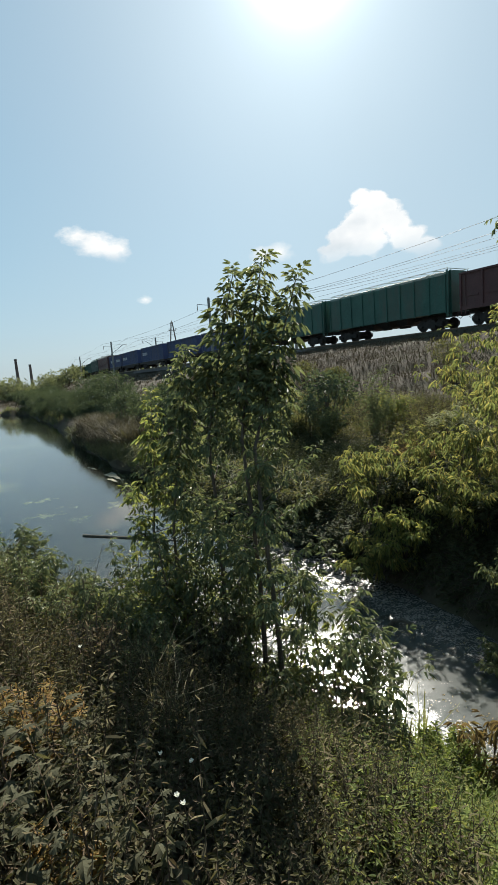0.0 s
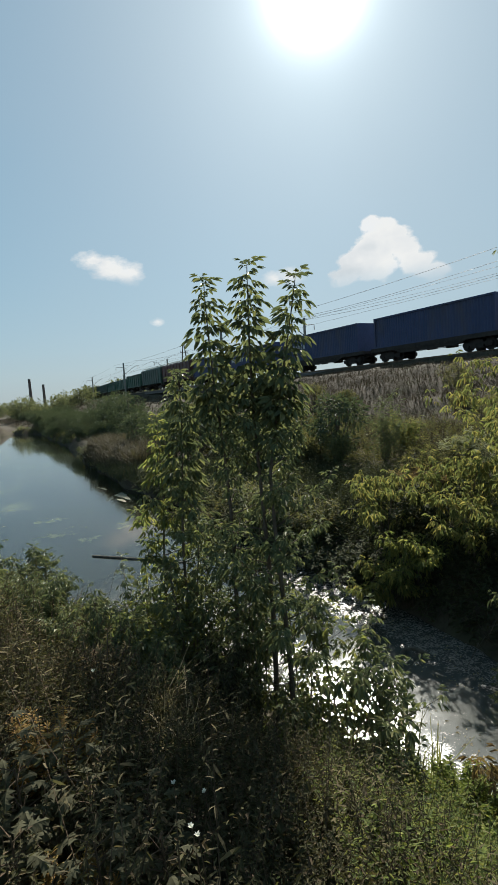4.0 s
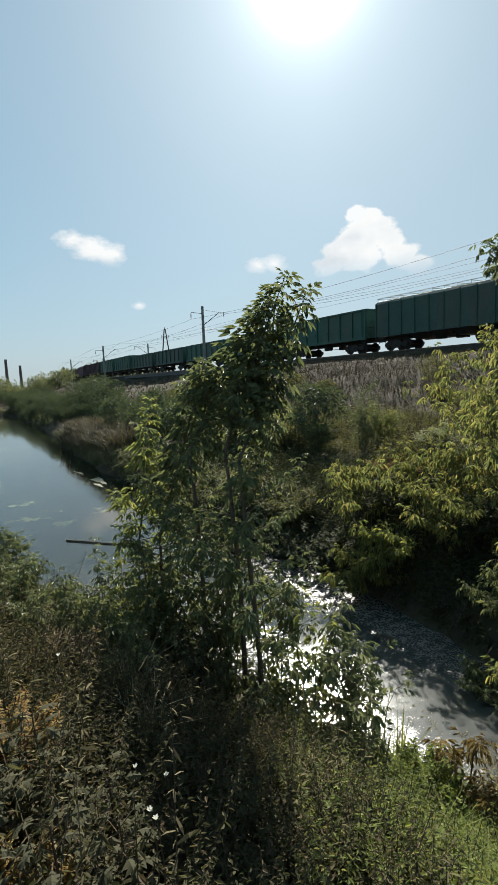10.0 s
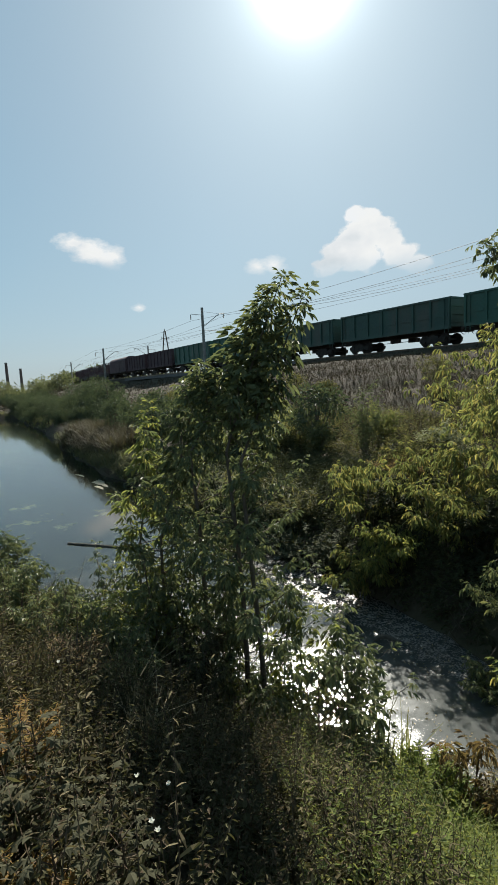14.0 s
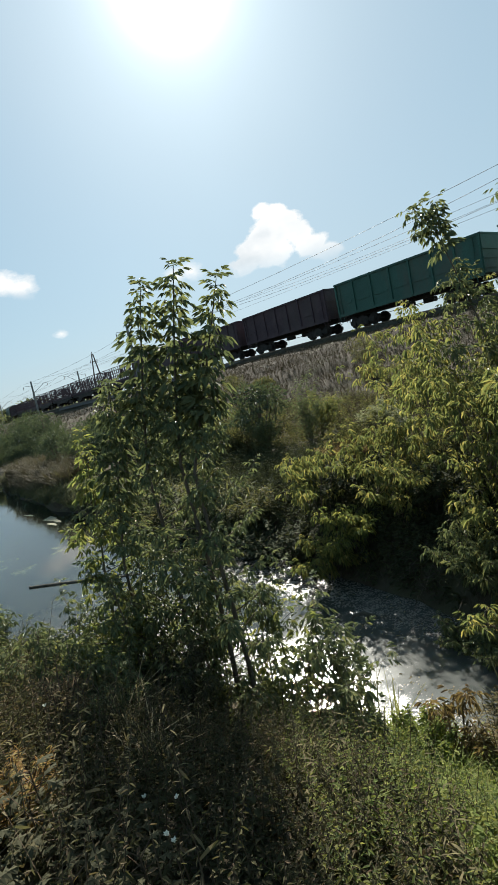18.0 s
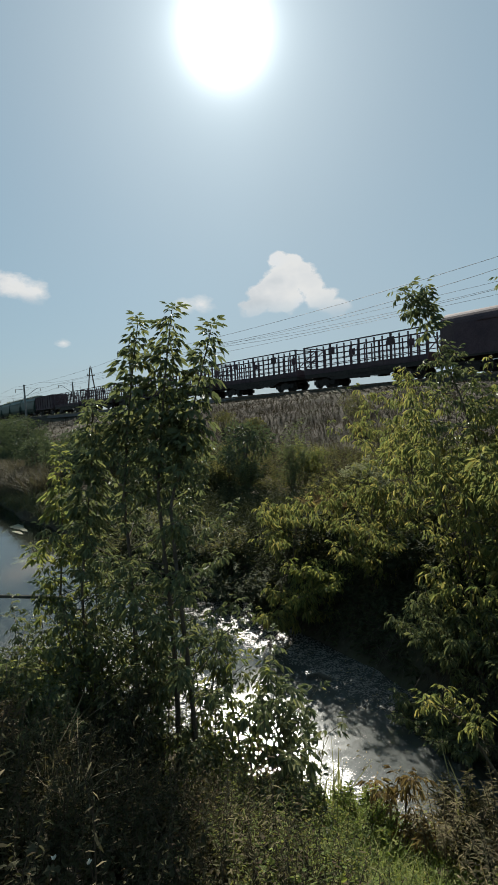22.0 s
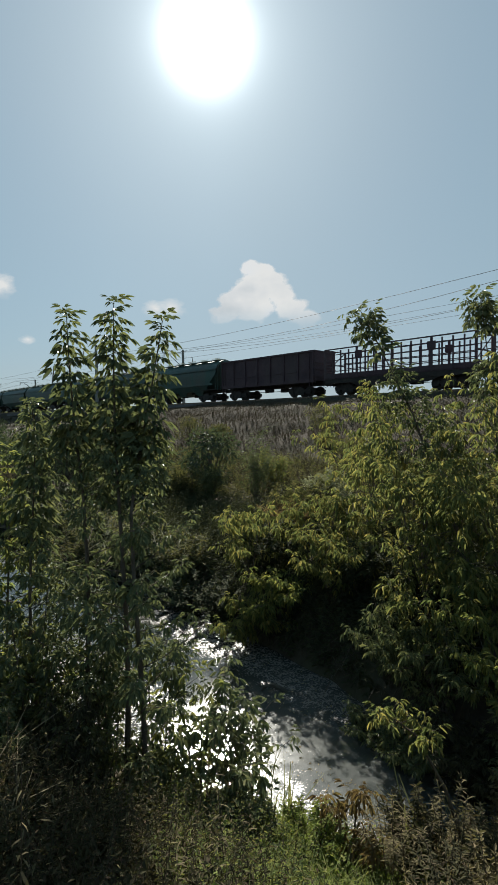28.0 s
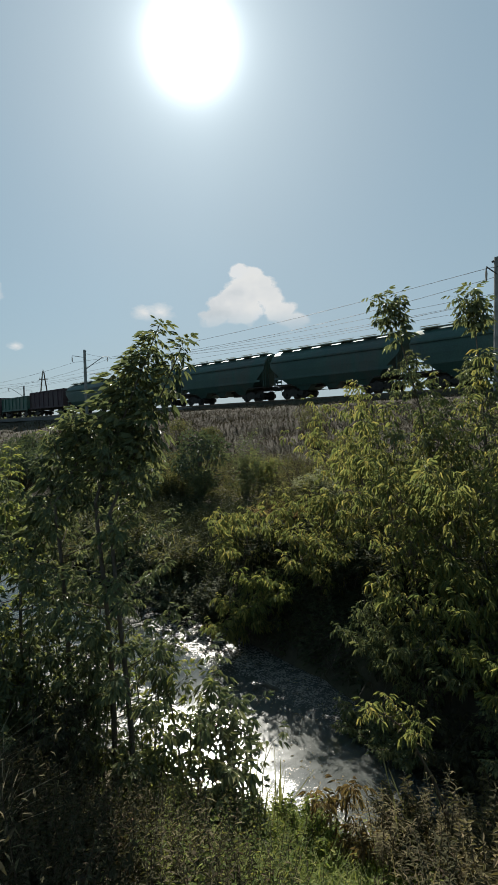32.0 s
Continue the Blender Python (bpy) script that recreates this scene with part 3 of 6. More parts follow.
# ---- overhead line ----
def make_mast(s, d, top, reach, group):
    """A concrete mast with a bracket over the track and a short feeder arm. reach: towards the track, across."""
    x, y = at_sd(s, d + float(bend(s)))
    base = float(ground_z(x, y)) - 0.3
    mast = thing("catenary_mast", "tall concrete railway mast with steel bracket arms", "mast", on_track(s, d, base), group)
    h, k = top - base, -reach
    part("post", Shape().tube([(0, 0, 0), (0, 0, h)], [0.24, 0.17], 10), CONCRETE, mast)
    part("bracket", Shape().tube([(0, 0, h - 2.6), (0, k * 2.6, h - 0.75), (0, k * 3.5, h - 0.65)], [0.05, 0.045, 0.04], 5), WIRE, mast)
    part("tie_rod", Shape().bar((0, 0, h - 0.5), (0, k * 2.6, h - 0.75), 0.015), WIRE, mast)
    part("registration_arm", Shape().tube([(0, 0, h - 3.0), (0, k * 2.2, h - 3.05), (0, k * 3.6, h - 3.6)], [0.03, 0.03, 0.025], 5), WIRE, mast)
    part("feeder_arm", Shape().tube([(0, 0, h - 1.0), (0, -k * 1.7, h - 0.9), (0, -k * 1.8, h - 1.1)], [0.035, 0.035, 0.03], 5), WIRE, mast)
    part("insulator", Shape().tube([(0, k * 3.3, h - 0.7), (0, k * 3.3, h - 0.9), (0, k * 3.3, h - 1.3)], [0.03, 0.07, 0.05], 7), PORCELAIN, mast, "brown porcelain insulator string")
    part("insulator", Shape().tube([(0, -k * 1.75, h - 1.0), (0, -k * 1.75, h - 1.3), (0, -k * 1.75, h - 1.7)], [0.03, 0.07, 0.05], 7), PORCELAIN, mast, "brown porcelain insulator string")
    part("cap", Shape().box(-0.3, 0.3, -0.05, 0.05, h - 0.25, h - 0.15), WIRE, mast)
    return mast


NEAR_MASTS = [(10.6, 14.2), (62.3, 15.0), (113, 13.6), (164, 13.4), (215, 13.4), (-41, 14.2)]
FAR_MASTS = [(59.5, 15.1), (118, 14.6), (177, 14.4), (236, 14.3), (0.5, 15.0)]
for s, top in NEAR_MASTS:
    make_mast(s, 31.8, top, 1, "masts on the viewer's side")
for s, top in FAR_MASTS:
    make_mast(s, 44.0, top, -1, "masts beyond the tracks")


def make_a_pole(s, d, top):
    x, y = at_sd(s, d + float(bend(s)))
    base = float(ground_z(x, y)) - 0.3
    pole = thing("a_frame_pole", "dark wooden power pole of two leaning legs", "pole", on_track(s, d, base))
    h = top - base
    for k in (-1, 1):
        part("leg", Shape().tube([(0, k * 1.5, 0), (0, k * 0.12, h)], [0.17, 0.13], 8), BARK, pole)
        part("insulator", Shape().tube([(0, k * 0.75, h - 1.7), (0, k * 0.75, h - 1.35)], [0.06, 0.09], 7), PORCELAIN, pole)
    part("crossarm", Shape().bar((0, -0.9, h - 1.75), (0, 0.9, h - 1.75), 0.07), BARK, pole)
    part("brace", Shape().bar((0, -0.9, h * 0.45), (0, 0.9, h * 0.45), 0.06), BARK, pole)
    part("insulator", Shape().tube([(0, 0, h), (0, 0, h + 0.4)], [0.06, 0.1], 7), PORCELAIN, pole)


make_a_pole(107.0, 44.5, 16.9)


def make_wire(name, label, d, low, high, span, start, r=0.016):
    """A wire that sags between supports along the railway."""
    pts = []
    for k in range(-1, 6):
        for f in np.linspace(0, 1, 9)[:-1]:
            x = start + (k + f) * span
            pts.append((x, -float(bend(x)), high - (high - low) * 4 * f * (1 - f)))
    sh = Shape().tube(pts, [r] * len(pts), 4)
    w = thing(name, label, "overhead wire", on_track(0, d, 0))
    part("wire", sh, WIRE, w)
    return w


make_wire("messenger_wire", "thin dark messenger wire sagging over the near track", 35.4, 13.0, 14.1, 51.5, 10.6)
make_wire("contact_wire", "thin contact wire over the near track", 35.4, 12.85, 12.95, 51.5, 10.6, 0.012)
make_wire("messenger_wire", "thin dark messenger wire sagging over the far track", 39.7, 13.1, 14.2, 59, 0.5)
make_wire("contact_wire", "thin contact wire over the far track", 39.7, 12.9, 13.0, 59, 0.5, 0.012)
make_wire("feeder_wire", "dark feeder wire along the mast arms", 30.1, 12.6, 13.2, 51.5, 10.6, 0.014)
make_wire("feeder_wire", "dark feeder wire beyond the tracks", 45.7, 14.6, 15.4, 59, 0.5, 0.014)

# ---- the goods train ----
SPEED = 12.3
WHEEL = Shape()
WHEEL.disc(0, 0, 0, 0.475, 0.13, 18).disc(0, 0.08, 0, 0.5, 0.03, 18)
WHEEL = WHEEL.data("wheel")
SIDE_FRAME = Shape()
SIDE_FRAME.box(-1.25, 1.25, -0.09, 0.09, 0.42, 0.62).box(-0.55, 0.55, -0.1, 0.1, 0.2, 0.8).box(-1.2, -0.7, -0.11, 0.11, 0.3, 0.66).box(0.7, 1.2, -0.11, 0.11, 0.3, 0.66)
SIDE_FRAME = SIDE_FRAME.data("side_frame")
BOLSTER = Shape().box(-0.25, 0.25, -1.1, 1.1, 0.55, 0.9).tube([(-0.92, -0.8, 0.475), (-0.92, 0.8, 0.475)], [0.08, 0.08], 8).tube([(0.92, -0.8, 0.475), (0.92, 0.8, 0.475)], [0.08, 0.08], 8).data("bolster")
COUPLER = Shape().box(-0.55, 0.3, -0.09, 0.09, 0.95, 1.15).box(0.2, 0.5, -0.17, 0.17, 0.88, 1.22).data("coupler")
HOSE = Shape().tube([(0.1, -0.5, 1.05), (0.35, -0.5, 0.85), (0.5, -0.4, 0.7), (0.62, -0.3, 0.85)], [0.025] * 4, 5).data("brake_hose")
BRAKE = Shape().tube([(-0.6, -0.55, 0.78), (0.3, -0.55, 0.78)], [0.2, 0.2], 10).box(0.6, 1.5, 0.2, 0.7, 0.6, 0.95).tube([(-2.8, 0, 0.7), (2.8, 0, 0.66)], [0.025, 0.025], 4).data("brake_gear")


def running_gear(wagon, half):
    """Bogies, couplers and brakes; half: from the middle to the coupler's face."""
    for k in (-1, 1):
        bogie = part("bogie", BOLSTER, UNDER, wagon, m=Matrix.Translation((k * (half - 2.55), 0, 0)))
        for y in (-1.02, 1.02):
            part("side_frame", SIDE_FRAME, UNDER, bogie, m=Matrix.Translation((0, y, 0)))
        for x in (-0.92, 0.92):
            for y in (-1, 1):
                part("wheel", WHEEL, UNDER, bogie, m=Matrix.Translation((x, y * 0.76, 0.475)) @ Matrix.Rotation(0 if y < 0 else math.pi, 4, "Z"))
        part("coupler", COUPLER, UNDER, wagon, m=Matrix.Translation((k * (half - 0.5), 0, 0)) @ Matrix.Rotation(0 if k > 0 else math.pi, 4, "Z"))
        part("brake_hose", HOSE, UNDER, wagon, m=Matrix.Translation((k * (half - 0.65), 0, 0)) @ Matrix.Rotation(0 if k > 0 else math.pi, 4, "Z"))
    part("brake_gear", BRAKE, UNDER, wagon)


def gondola(half, paint, label, h=3.6):
    """An open-topped wagon: ribbed sides, end walls, floor and hatches."""
    w = thing("gondola_wagon", label, "goods wagon", group="wagons of the goods train")
    e = half - 0.6
    body = Shape()
    for y in (-1, 1):
        body.box(-e, e, y * 1.43 - 0.02, y * 1.43 + 0.02, 1.35, h)
        body.box(-e, e, y * 1.5 - 0.06, y * 1.5 + 0.06, h - 0.14, h)
        body.box(-e, e, y * 1.48 - 0.06, y * 1.48 + 0.06, 1.2, 1.45)
        for k in range(7):
            x = -e + (k + 0.5) * 2 * e / 7
            body.box(x - 0.62, x + 0.62, y * 1.46 - 0.03, y * 1.46 + 0.03, 2.15, 2.3)
    for x in (-e, e):
        body.box(x - 0.04, x + 0.04, -1.45, 1.45, 1.35, h + 0.02)
        for z in (1.8, 2.4, 3.0, h):
            body.box(x - 0.09, x + 0.09, -1.5, 1.5, z - 0.12, z)
    body.box(-e, e, -1.42, 1.42, 1.35, 1.45)
    part("body", body, paint, w)
    rib = Shape().box(-0.07, 0.07, -0.07, 0.07, 1.3, h - 0.1).data("rib")
    for y in (-1.5, 1.5):
        for k in range(8):
            part("rib", rib, paint, w, m=Matrix.Translation((-e + 0.08 + k * (2 * e - 0.16) / 7, y, 0)))
    part("underframe", Shape().box(-half + 0.5, half - 0.5, -0.3, 0.3, 0.95, 1.35).box(-e, e, -1.35, -1.2, 1.15, 1.35).box(-e, e, 1.2, 1.35, 1.15, 1.35), UNDER, w)
    for k in (-1, 1):
        for y in (-1.52, 1.52):
            part("ladder", Shape().box(k * (e - 0.3) - 0.2, k * (e - 0.3) - 0.17, y - 0.03, y + 0.03, 0.9, h - 0.2).box(k * (e - 0.3) + 0.17, k * (e - 0.3) + 0.2, y - 0.03, y + 0.03, 0.9, h - 0.2), paint, w)
    for k in range(6):
        x = -2.5 + k
        part("hatch_bar", Shape().bar((x, -1.3, 1.2), (x, -1.1, 0.95), 0.03), UNDER, w)
    running_gear(w, half)
    return w


def covered_hopper(half, paint, label, h=4.45):
    """A tall boxy hopper with a walkway along a curved roof."""
    w = thing("covered_hopper_wagon", label, "goods wagon", group="wagons of the goods train")
    e = half - 0.55
    body = Shape()
    prof = [(-1.5, 1.25), (-1.5, h - 0.35), (-1.3, h - 0.12), (-0.7, h), (0.7, h), (1.3, h - 0.12), (1.5, h - 0.35), (1.5, 1.25)]
    n = len(prof)
    body.add([(x, y, z) for x in (-e, e) for y, z in prof], [(i, i + 1, n + i + 1, n + i) for i in range(n - 1)] + [(0, n, 2 * n - 1, n - 1)])
    body.f.append(np.array([list(range(n))]) + body.n - 2 * n)
    body.f.append(np.array([list(range(n))[::-1]]) + body.n - n)
    part("body", body, paint, w)
    rib = Shape().box(-0.05, 0.05, -0.05, 0.05, 1.2, h - 0.3).data("rib")
    for y in (-1.52, 1.52):
        for k in range(10):
            part("rib", rib, paint, w, m=Matrix.Translation((-e + 0.1 + k * (2 * e - 0.2) / 9, y, 0)))
    walk_way = Shape()
    for y in (-1.25, 1.25):
        walk_way.bar((-e, y, h + 0.16), (e, y, h + 0.16), 0.025)
    for k in range(12):
        x = -e + 0.1 + k * (2 * e - 0.2) / 11
        walk_way.tube([(x, -1.3, h - 0.1), (x, -1.2, h + 0.14), (x, 1.2, h + 0.14), (x, 1.3, h - 0.1)], [0.025] * 4, 4)
    part("roof_rail", walk_way, ROOF_PAINT, w, "pale roof railing")
    for k in range(4):
        x = -e + (k + 0.5) * e / 2
        part("roof_hatch", Shape().box(x - 0.9, x + 0.9, -0.6, 0.6, h - 0.02, h + 0.07), ROOF_PAINT, w)
    for k in range(3):
        x = (k - 1) * 2.0
        part("discharge_chute", Shape().add([(x - 0.9, -1.4, 1.25), (x + 0.9, -1.4, 1.25), (x + 0.9, 1.4, 1.25), (x - 0.9, 1.4, 1.25), (x - 0.4, -0.9, 0.75), (x + 0.4, -0.9, 0.75), (x + 0.4, 0.9, 0.75), (x - 0.4, 0.9, 0.75)],
             [(0, 1, 5, 4), (1, 2, 6, 5), (2, 3, 7, 6), (3, 0, 4, 7), (4, 5, 6, 7)]), UNDER, w)
    part("underframe", Shape().box(-half + 0.5, half - 0.5, -0.3, 0.3, 0.95, 1.28), UNDER, w)
    part("ladder", Shape().box(e - 0.05, e + 0.15, -1.5, -1.45, 0.9, h).box(e - 0.05, e + 0.15, -1.1, -1.05, 0.9, h), paint, w)
    running_gear(w, half)
    return w


def boxcar(half, paint, label):
    """A closed van: smooth sides, a rounded roof and a sliding door."""
    w = thing("boxcar_wagon", label, "goods wagon", group="wagons of the goods train")
    e = half - 0.5
    arc = [(math.cos(a) * 1.5, 3.55 + 0.95 * math.sin(a)) for a in np.linspace(0, math.pi, 15)]
    prof = [(1.5, 1.2)] + arc + [(-1.5, 1.2)]
    n = len(prof)
    body = Shape().add([(x, y, z) for x in (-e, e) for y, z in prof], [(i, i + 1, n + i + 1, n + i) for i in range(n - 1)] + [(0, n, 2 * n - 1, n - 1)])
    body.f.append(np.array([list(range(n))]))
    body.f.append(np.array([list(range(n, 2 * n))[::-1]]))
    part("body", body, paint, w)
    for y in (-1.53, 1.53):
        part("sliding_door", Shape().box(-1.9, 1.9, y - 0.03, y + 0.03, 1.3, 3.5), paint, w)
        part("door_rail", Shape().box(-3.9, 3.9, y - 0.05, y + 0.05, 3.5, 3.58), paint, w)
        part("side_sill", Shape().box(-e, e, y - 0.05, y + 0.05, 1.15, 1.3), UNDER, w)
    part("underframe", Shape().box(-half + 0.5, half - 0.5, -0.3, 0.3, 0.95, 1.19), UNDER, w)
    for k in (-1, 1):
        part("ladder", Shape().box(k * e - 0.06, k * e + 0.06, -1.3, -1.25, 1.0, 4.0).box(k * e - 0.06, k * e + 0.06, -0.9, -0.85, 1.0, 4.0), paint, w)
    running_gear(w, half)
    return w


def round_hopper(half, paint, label, h=4.45):
    """A grain hopper: rounded roof with hatches, ends that slope in towards the bogies."""
    w = thing("grain_hopper_wagon", label, "goods wagon", group="wagons of the goods train")
    e = half - 0.35
    body = Shape()
    half_prof = [(1.2, 1.15), (1.5, 1.7), (1.56, 2.5)] + [(1.56 * math.cos(a), 2.86 + 1.56 * math.sin(a)) for a in np.linspace(0, math.pi / 2, 9)]
    prof = [(-y, z) for y, z in half_prof] + half_prof[-2::-1]
    n = len(prof)
    cut = lambda z: max(0.0, (2.9 - z) * 1.15)
    body.add([(k * (e - cut(z) - 0.06 * max(0, z - 3.6)), y, z) for k in (-1, 1) for y, z in prof], [(i, i + 1, n + i + 1, n + i) for i in range(n - 1)] + [(0, n, 2 * n - 1, n - 1)])
    body.f.append(np.array([list(range(n))]) + body.n - 2 * n)
    body.f.append(np.array([list(range(n))[::-1]]) + body.n - n)
    part("body", body, paint, w, smooth=False)
    for y in (-1.57, 1.57):
        part("side_rail", Shape().box(-e, e, y - 0.05, y + 0.05, 3.3, 3.42), paint, w)
        part("side_rail", Shape().box(-e + 0.6, e - 0.6, y * 0.97 - 0.05, y * 0.97 + 0.05, 1.75, 1.95), paint, w)
    part("roof_walk", Shape().box(-e + 0.5, e - 0.5, -0.95, -0.55, 4.38, 4.42).box(-e + 0.5, e - 0.5, 0.55, 0.95, 4.38, 4.42), ROOF_PAINT, w)
    for k in range(6):
        x = -e + (k + 0.5) * e / 3
        part("roof_hatch", Shape().box(x - 0.55, x + 0.55, -0.45, 0.45, 4.4, 4.55).bar((x - 0.75, -0.5, 4.62), (x + 0.75, -0.5, 4.62), 0.03), ROOF_PAINT, w, "pale roof hatch")
    for k in range(3):
        x = (k - 1) * 3.0
        part("discharge_chute", Shape().add([(x - 1.0, -1.15, 1.2), (x + 1.0, -1.15, 1.2), (x + 1.0, 1.15, 1.2), (x - 1.0, 1.15, 1.2), (x - 0.35, -0.9, 0.7), (x + 0.35, -0.9, 0.7), (x + 0.35, 0.9, 0.7), (x - 0.35, 0.9, 0.7)],
             [(0, 1, 5, 4), (1, 2, 6, 5), (2, 3, 7, 6), (3, 0, 4, 7), (4, 5, 6, 7)]), paint, w)
    part("underframe", Shape().box(-half + 0.5, half - 0.5, -0.3, 0.3, 0.95, 1.3).box(-half + 0.6, -half + 2.6, -1.4, 1.4, 1.2, 1.3).box(half - 2.6, half - 0.6, -1.4, 1.4, 1.2, 1.3), UNDER, w)
    for k in (-1, 1):
        for y in (-1.3, 1.3):
            part("end_strut", Shape().bar((k * (half - 0.7), y, 1.25), (k * (half - 0.75), y, 2.9), 0.05), paint, w)
        part("ladder", Shape().box(k * (half - 0.5) - 0.03, k * (half - 0.5) + 0.03, -1.2, -1.15, 1.2, 4.0).box(k * (half - 0.5) - 0.03, k * (half - 0.5) + 0.03, -0.8, -0.75, 1.2, 4.0), paint, w)
    running_gear(w, half)
    return w


def flat_wagon(half, label):
    w = thing("flat_wagon", label, "goods wagon", group="wagons of the goods train")
    e = half - 0.5
    fr = Shape().box(-e, e, -1.45, -1.25, 0.95, 1.3).box(-e, e, 1.25, 1.45, 0.95, 1.3).box(-half + 0.5, half - 0.5, -0.25, 0.25, 0.8, 1.25)
    for k in range(9):
        x = -e + 0.1 + k * (2 * e - 0.2) / 8
        fr.box(x - 0.1, x + 0.1, -1.25, 1.25, 1.0, 1.25)
    fr.add([(-4, -1.4, 1.0), (4, -1.4, 1.0), (2.8, -1.4, 0.62), (-2.8, -1.4, 0.62), (-4, -1.3, 1.0), (4, -1.3, 1.0), (2.8, -1.3, 0.62), (-2.8, -1.3, 0.62)], [(0, 3, 2, 1), (4, 5, 6, 7), (3, 7, 6, 2), (0, 4, 7, 3), (1, 2, 6, 5)])
    part("frame", fr, UNDER, w)
    running_gear(w, half)
    return w


def rack_wagon(half, label):
    """A flat wagon with an empty steel lattice rack between posts."""
    w = flat_wagon(half, label)
    w.name = "rack_wagon"
    e, top = half - 0.55, 3.75
    part("deck", Shape().box(-e, e, -1.45, 1.45, 1.3, 1.42), PURPLE_PAINT, w)
    for k in (-1, 1):
        part("end_board", Shape().box(k * e - 0.05, k * e + 0.05, -1.45, 1.45, 1.42, 1.9), PURPLE_PAINT, w)
        for y in (-1.36, 1.36):
            part("end_post", Shape().bar((k * (e - 0.02), y, 1.4), (k * (e - 0.02), y, top), 0.07), PURPLE_PAINT, w)
        for z0, z1 in ((top, top), (2.6, 2.6), (1.9, top)):
            part("end_bar", Shape().bar((k * e, -1.4, z0), (k * e, 1.4, z1), 0.05), PURPLE_PAINT, w)
    for y in (-1.42, 1.42):
        for k in range(17):
            x = -e + k * 2 * e / 16
            big = k % 4 == 0
            r = 0.085 if big else 0.045
            part("stanchion", Shape().box(x - r, x + r, y - 0.05, y + 0.05, 1.35, top + (0.05 if big else -0.1)), PURPLE_PAINT, w)
        for z in (1.95, 2.4, 2.85, 3.3):
            part("lattice_bar", Shape().box(-e, e, y - 0.025, y + 0.025, z - 0.03, z + 0.03), PURPLE_PAINT, w)
        part("top_rail", Shape().box(-e, e, y - 0.05, y + 0.05, top - 0.02, top + 0.07), PURPLE_PAINT, w)
        part("side_board", Shape().box(-e, e, y - 0.03, y + 0.03, 1.3, 1.75), PURPLE_PAINT, w)
        for x in (-e / 2 - 0.15, e / 2 - 0.3):
            part("locking_box", Shape().box(x, x + 0.6, y - 0.06, y + 0.06, 2.9, 3.45), PURPLE_PAINT, w)
    return w


def container(label, marks):
    """A corrugated forty-foot box. marks: rows of plain bars where lettering stands."""
    c = thing("shipping_container", label, "container", group="containers on flat wagons")
    L, h = 6.1, 2.75
    frame = Shape()
    for y in (-1.22, 1.22):
        for z in (0, h - 0.12):
            frame.box(-L, L, y - 0.06, y + 0.06, z, z + 0.14)
        for x in (-L, L):
            frame.box(x - 0.08, x + 0.08, y - 0.08, y + 0.08, 0, h + 0.02)
    for x in (-L, L):
        for z in (0, h - 0.12):
            frame.box(x - 0.06, x + 0.06, -1.2, 1.2, z, z + 0.14)
    part("corner_frame", frame, BLUE_PAINT, c)
    n = 44
    xs = np.linspace(-L + 0.06, L - 0.06, n * 4 + 1)
    for y in (-1.19, 1.19):
        depth = np.tile([0, 0, 0.035, 0.035], n + 1)[: len(xs)] * -np.sign(y)
        v = np.concatenate([np.stack([xs, y + depth, np.full_like(xs, 0.1)], 1), np.stack([xs, y + depth, np.full_like(xs, h - 0.08)], 1)])
        k = len(xs)
        part("side_panel", Shape().add(v, [(i, i + 1, k + i + 1, k + i) for i in range(k - 1)]), BLUE_PAINT, c)
    part("roof", Shape().box(-L, L, -1.18, 1.18, h - 0.06, h - 0.02), BLUE_PAINT, c)
    for x in (-L, L):
        part("end_wall", Shape().box(x - 0.03, x + 0.03, -1.18, 1.18, 0.1, h - 0.08), BLUE_PAINT, c)
    for x0, x1, z0, z1 in marks:
        part("lettering_bar", Shape().box(x0, x1, -1.225, -1.2, z0, z1), WHITE_PAINT, c, "pale bar of worn lettering")
    return c


TALL = (0, 10, 15, 16)
TRAIN = ([("open", BROWN_PAINT, "rusty brown open gondola wagon")] + [("hopper", GREEN_PAINT, "green covered hopper wagon with pale roof railing")] * 2
         + [("box", (), "")] * 2 + [("box", "h", ""), ("box", "a", ""), ("box", "b", "")]
         + [("hopper", BROWN_PAINT, "brown covered hopper wagon with pale roof railing"), ("hopper", DARK_GREEN_PAINT, "dark green covered hopper wagon with roof railing")]
         + [("open", GREEN_PAINT, "green open gondola wagon")] * 3 + [("open", DARK_GREEN_PAINT, "dark green open gondola wagon")] * 2 + [("open", GREEN_PAINT, "green open gondola wagon")] * 2
         + [("open", PURPLE_PAINT, "dark brown open gondola wagon")] * 2 + [("van", PURPLE_PAINT, "dark brown closed boxcar with rounded roof")]
         + [("rack", None, "flat wagon with an empty steel lattice rack")] * 6
         + [("open", PURPLE_PAINT, "dark brown open gondola wagon")]
         + [("round", DARK_GREEN_PAINT, "dark green rounded grain hopper wagon")] * 6
         + [("open", PURPLE_PAINT, "dark brown open gondola wagon"), ("open", GREEN_PAINT, "green open gondola wagon")] * 2)
JOINTS = [11.8, 25.6, 40.6, 57.2, 71.4, 85.5, 100.6, 114.7, 127.7, 142.3, 156.3, 169.8, 183.3, 196.6, 210.0, 223.2, 236.5, 250.2, 262.9, 275.6, 289.8, 303.3, 316.8, 330.2, 343.8, 357.4, 371.0, 384.3, 397.9, 411.3, 425.0]
while len(JOINTS) < len(TRAIN) + 1:
    JOINTS.append(JOINTS[-1] + 14.0)
MOVING = []
masters = {}


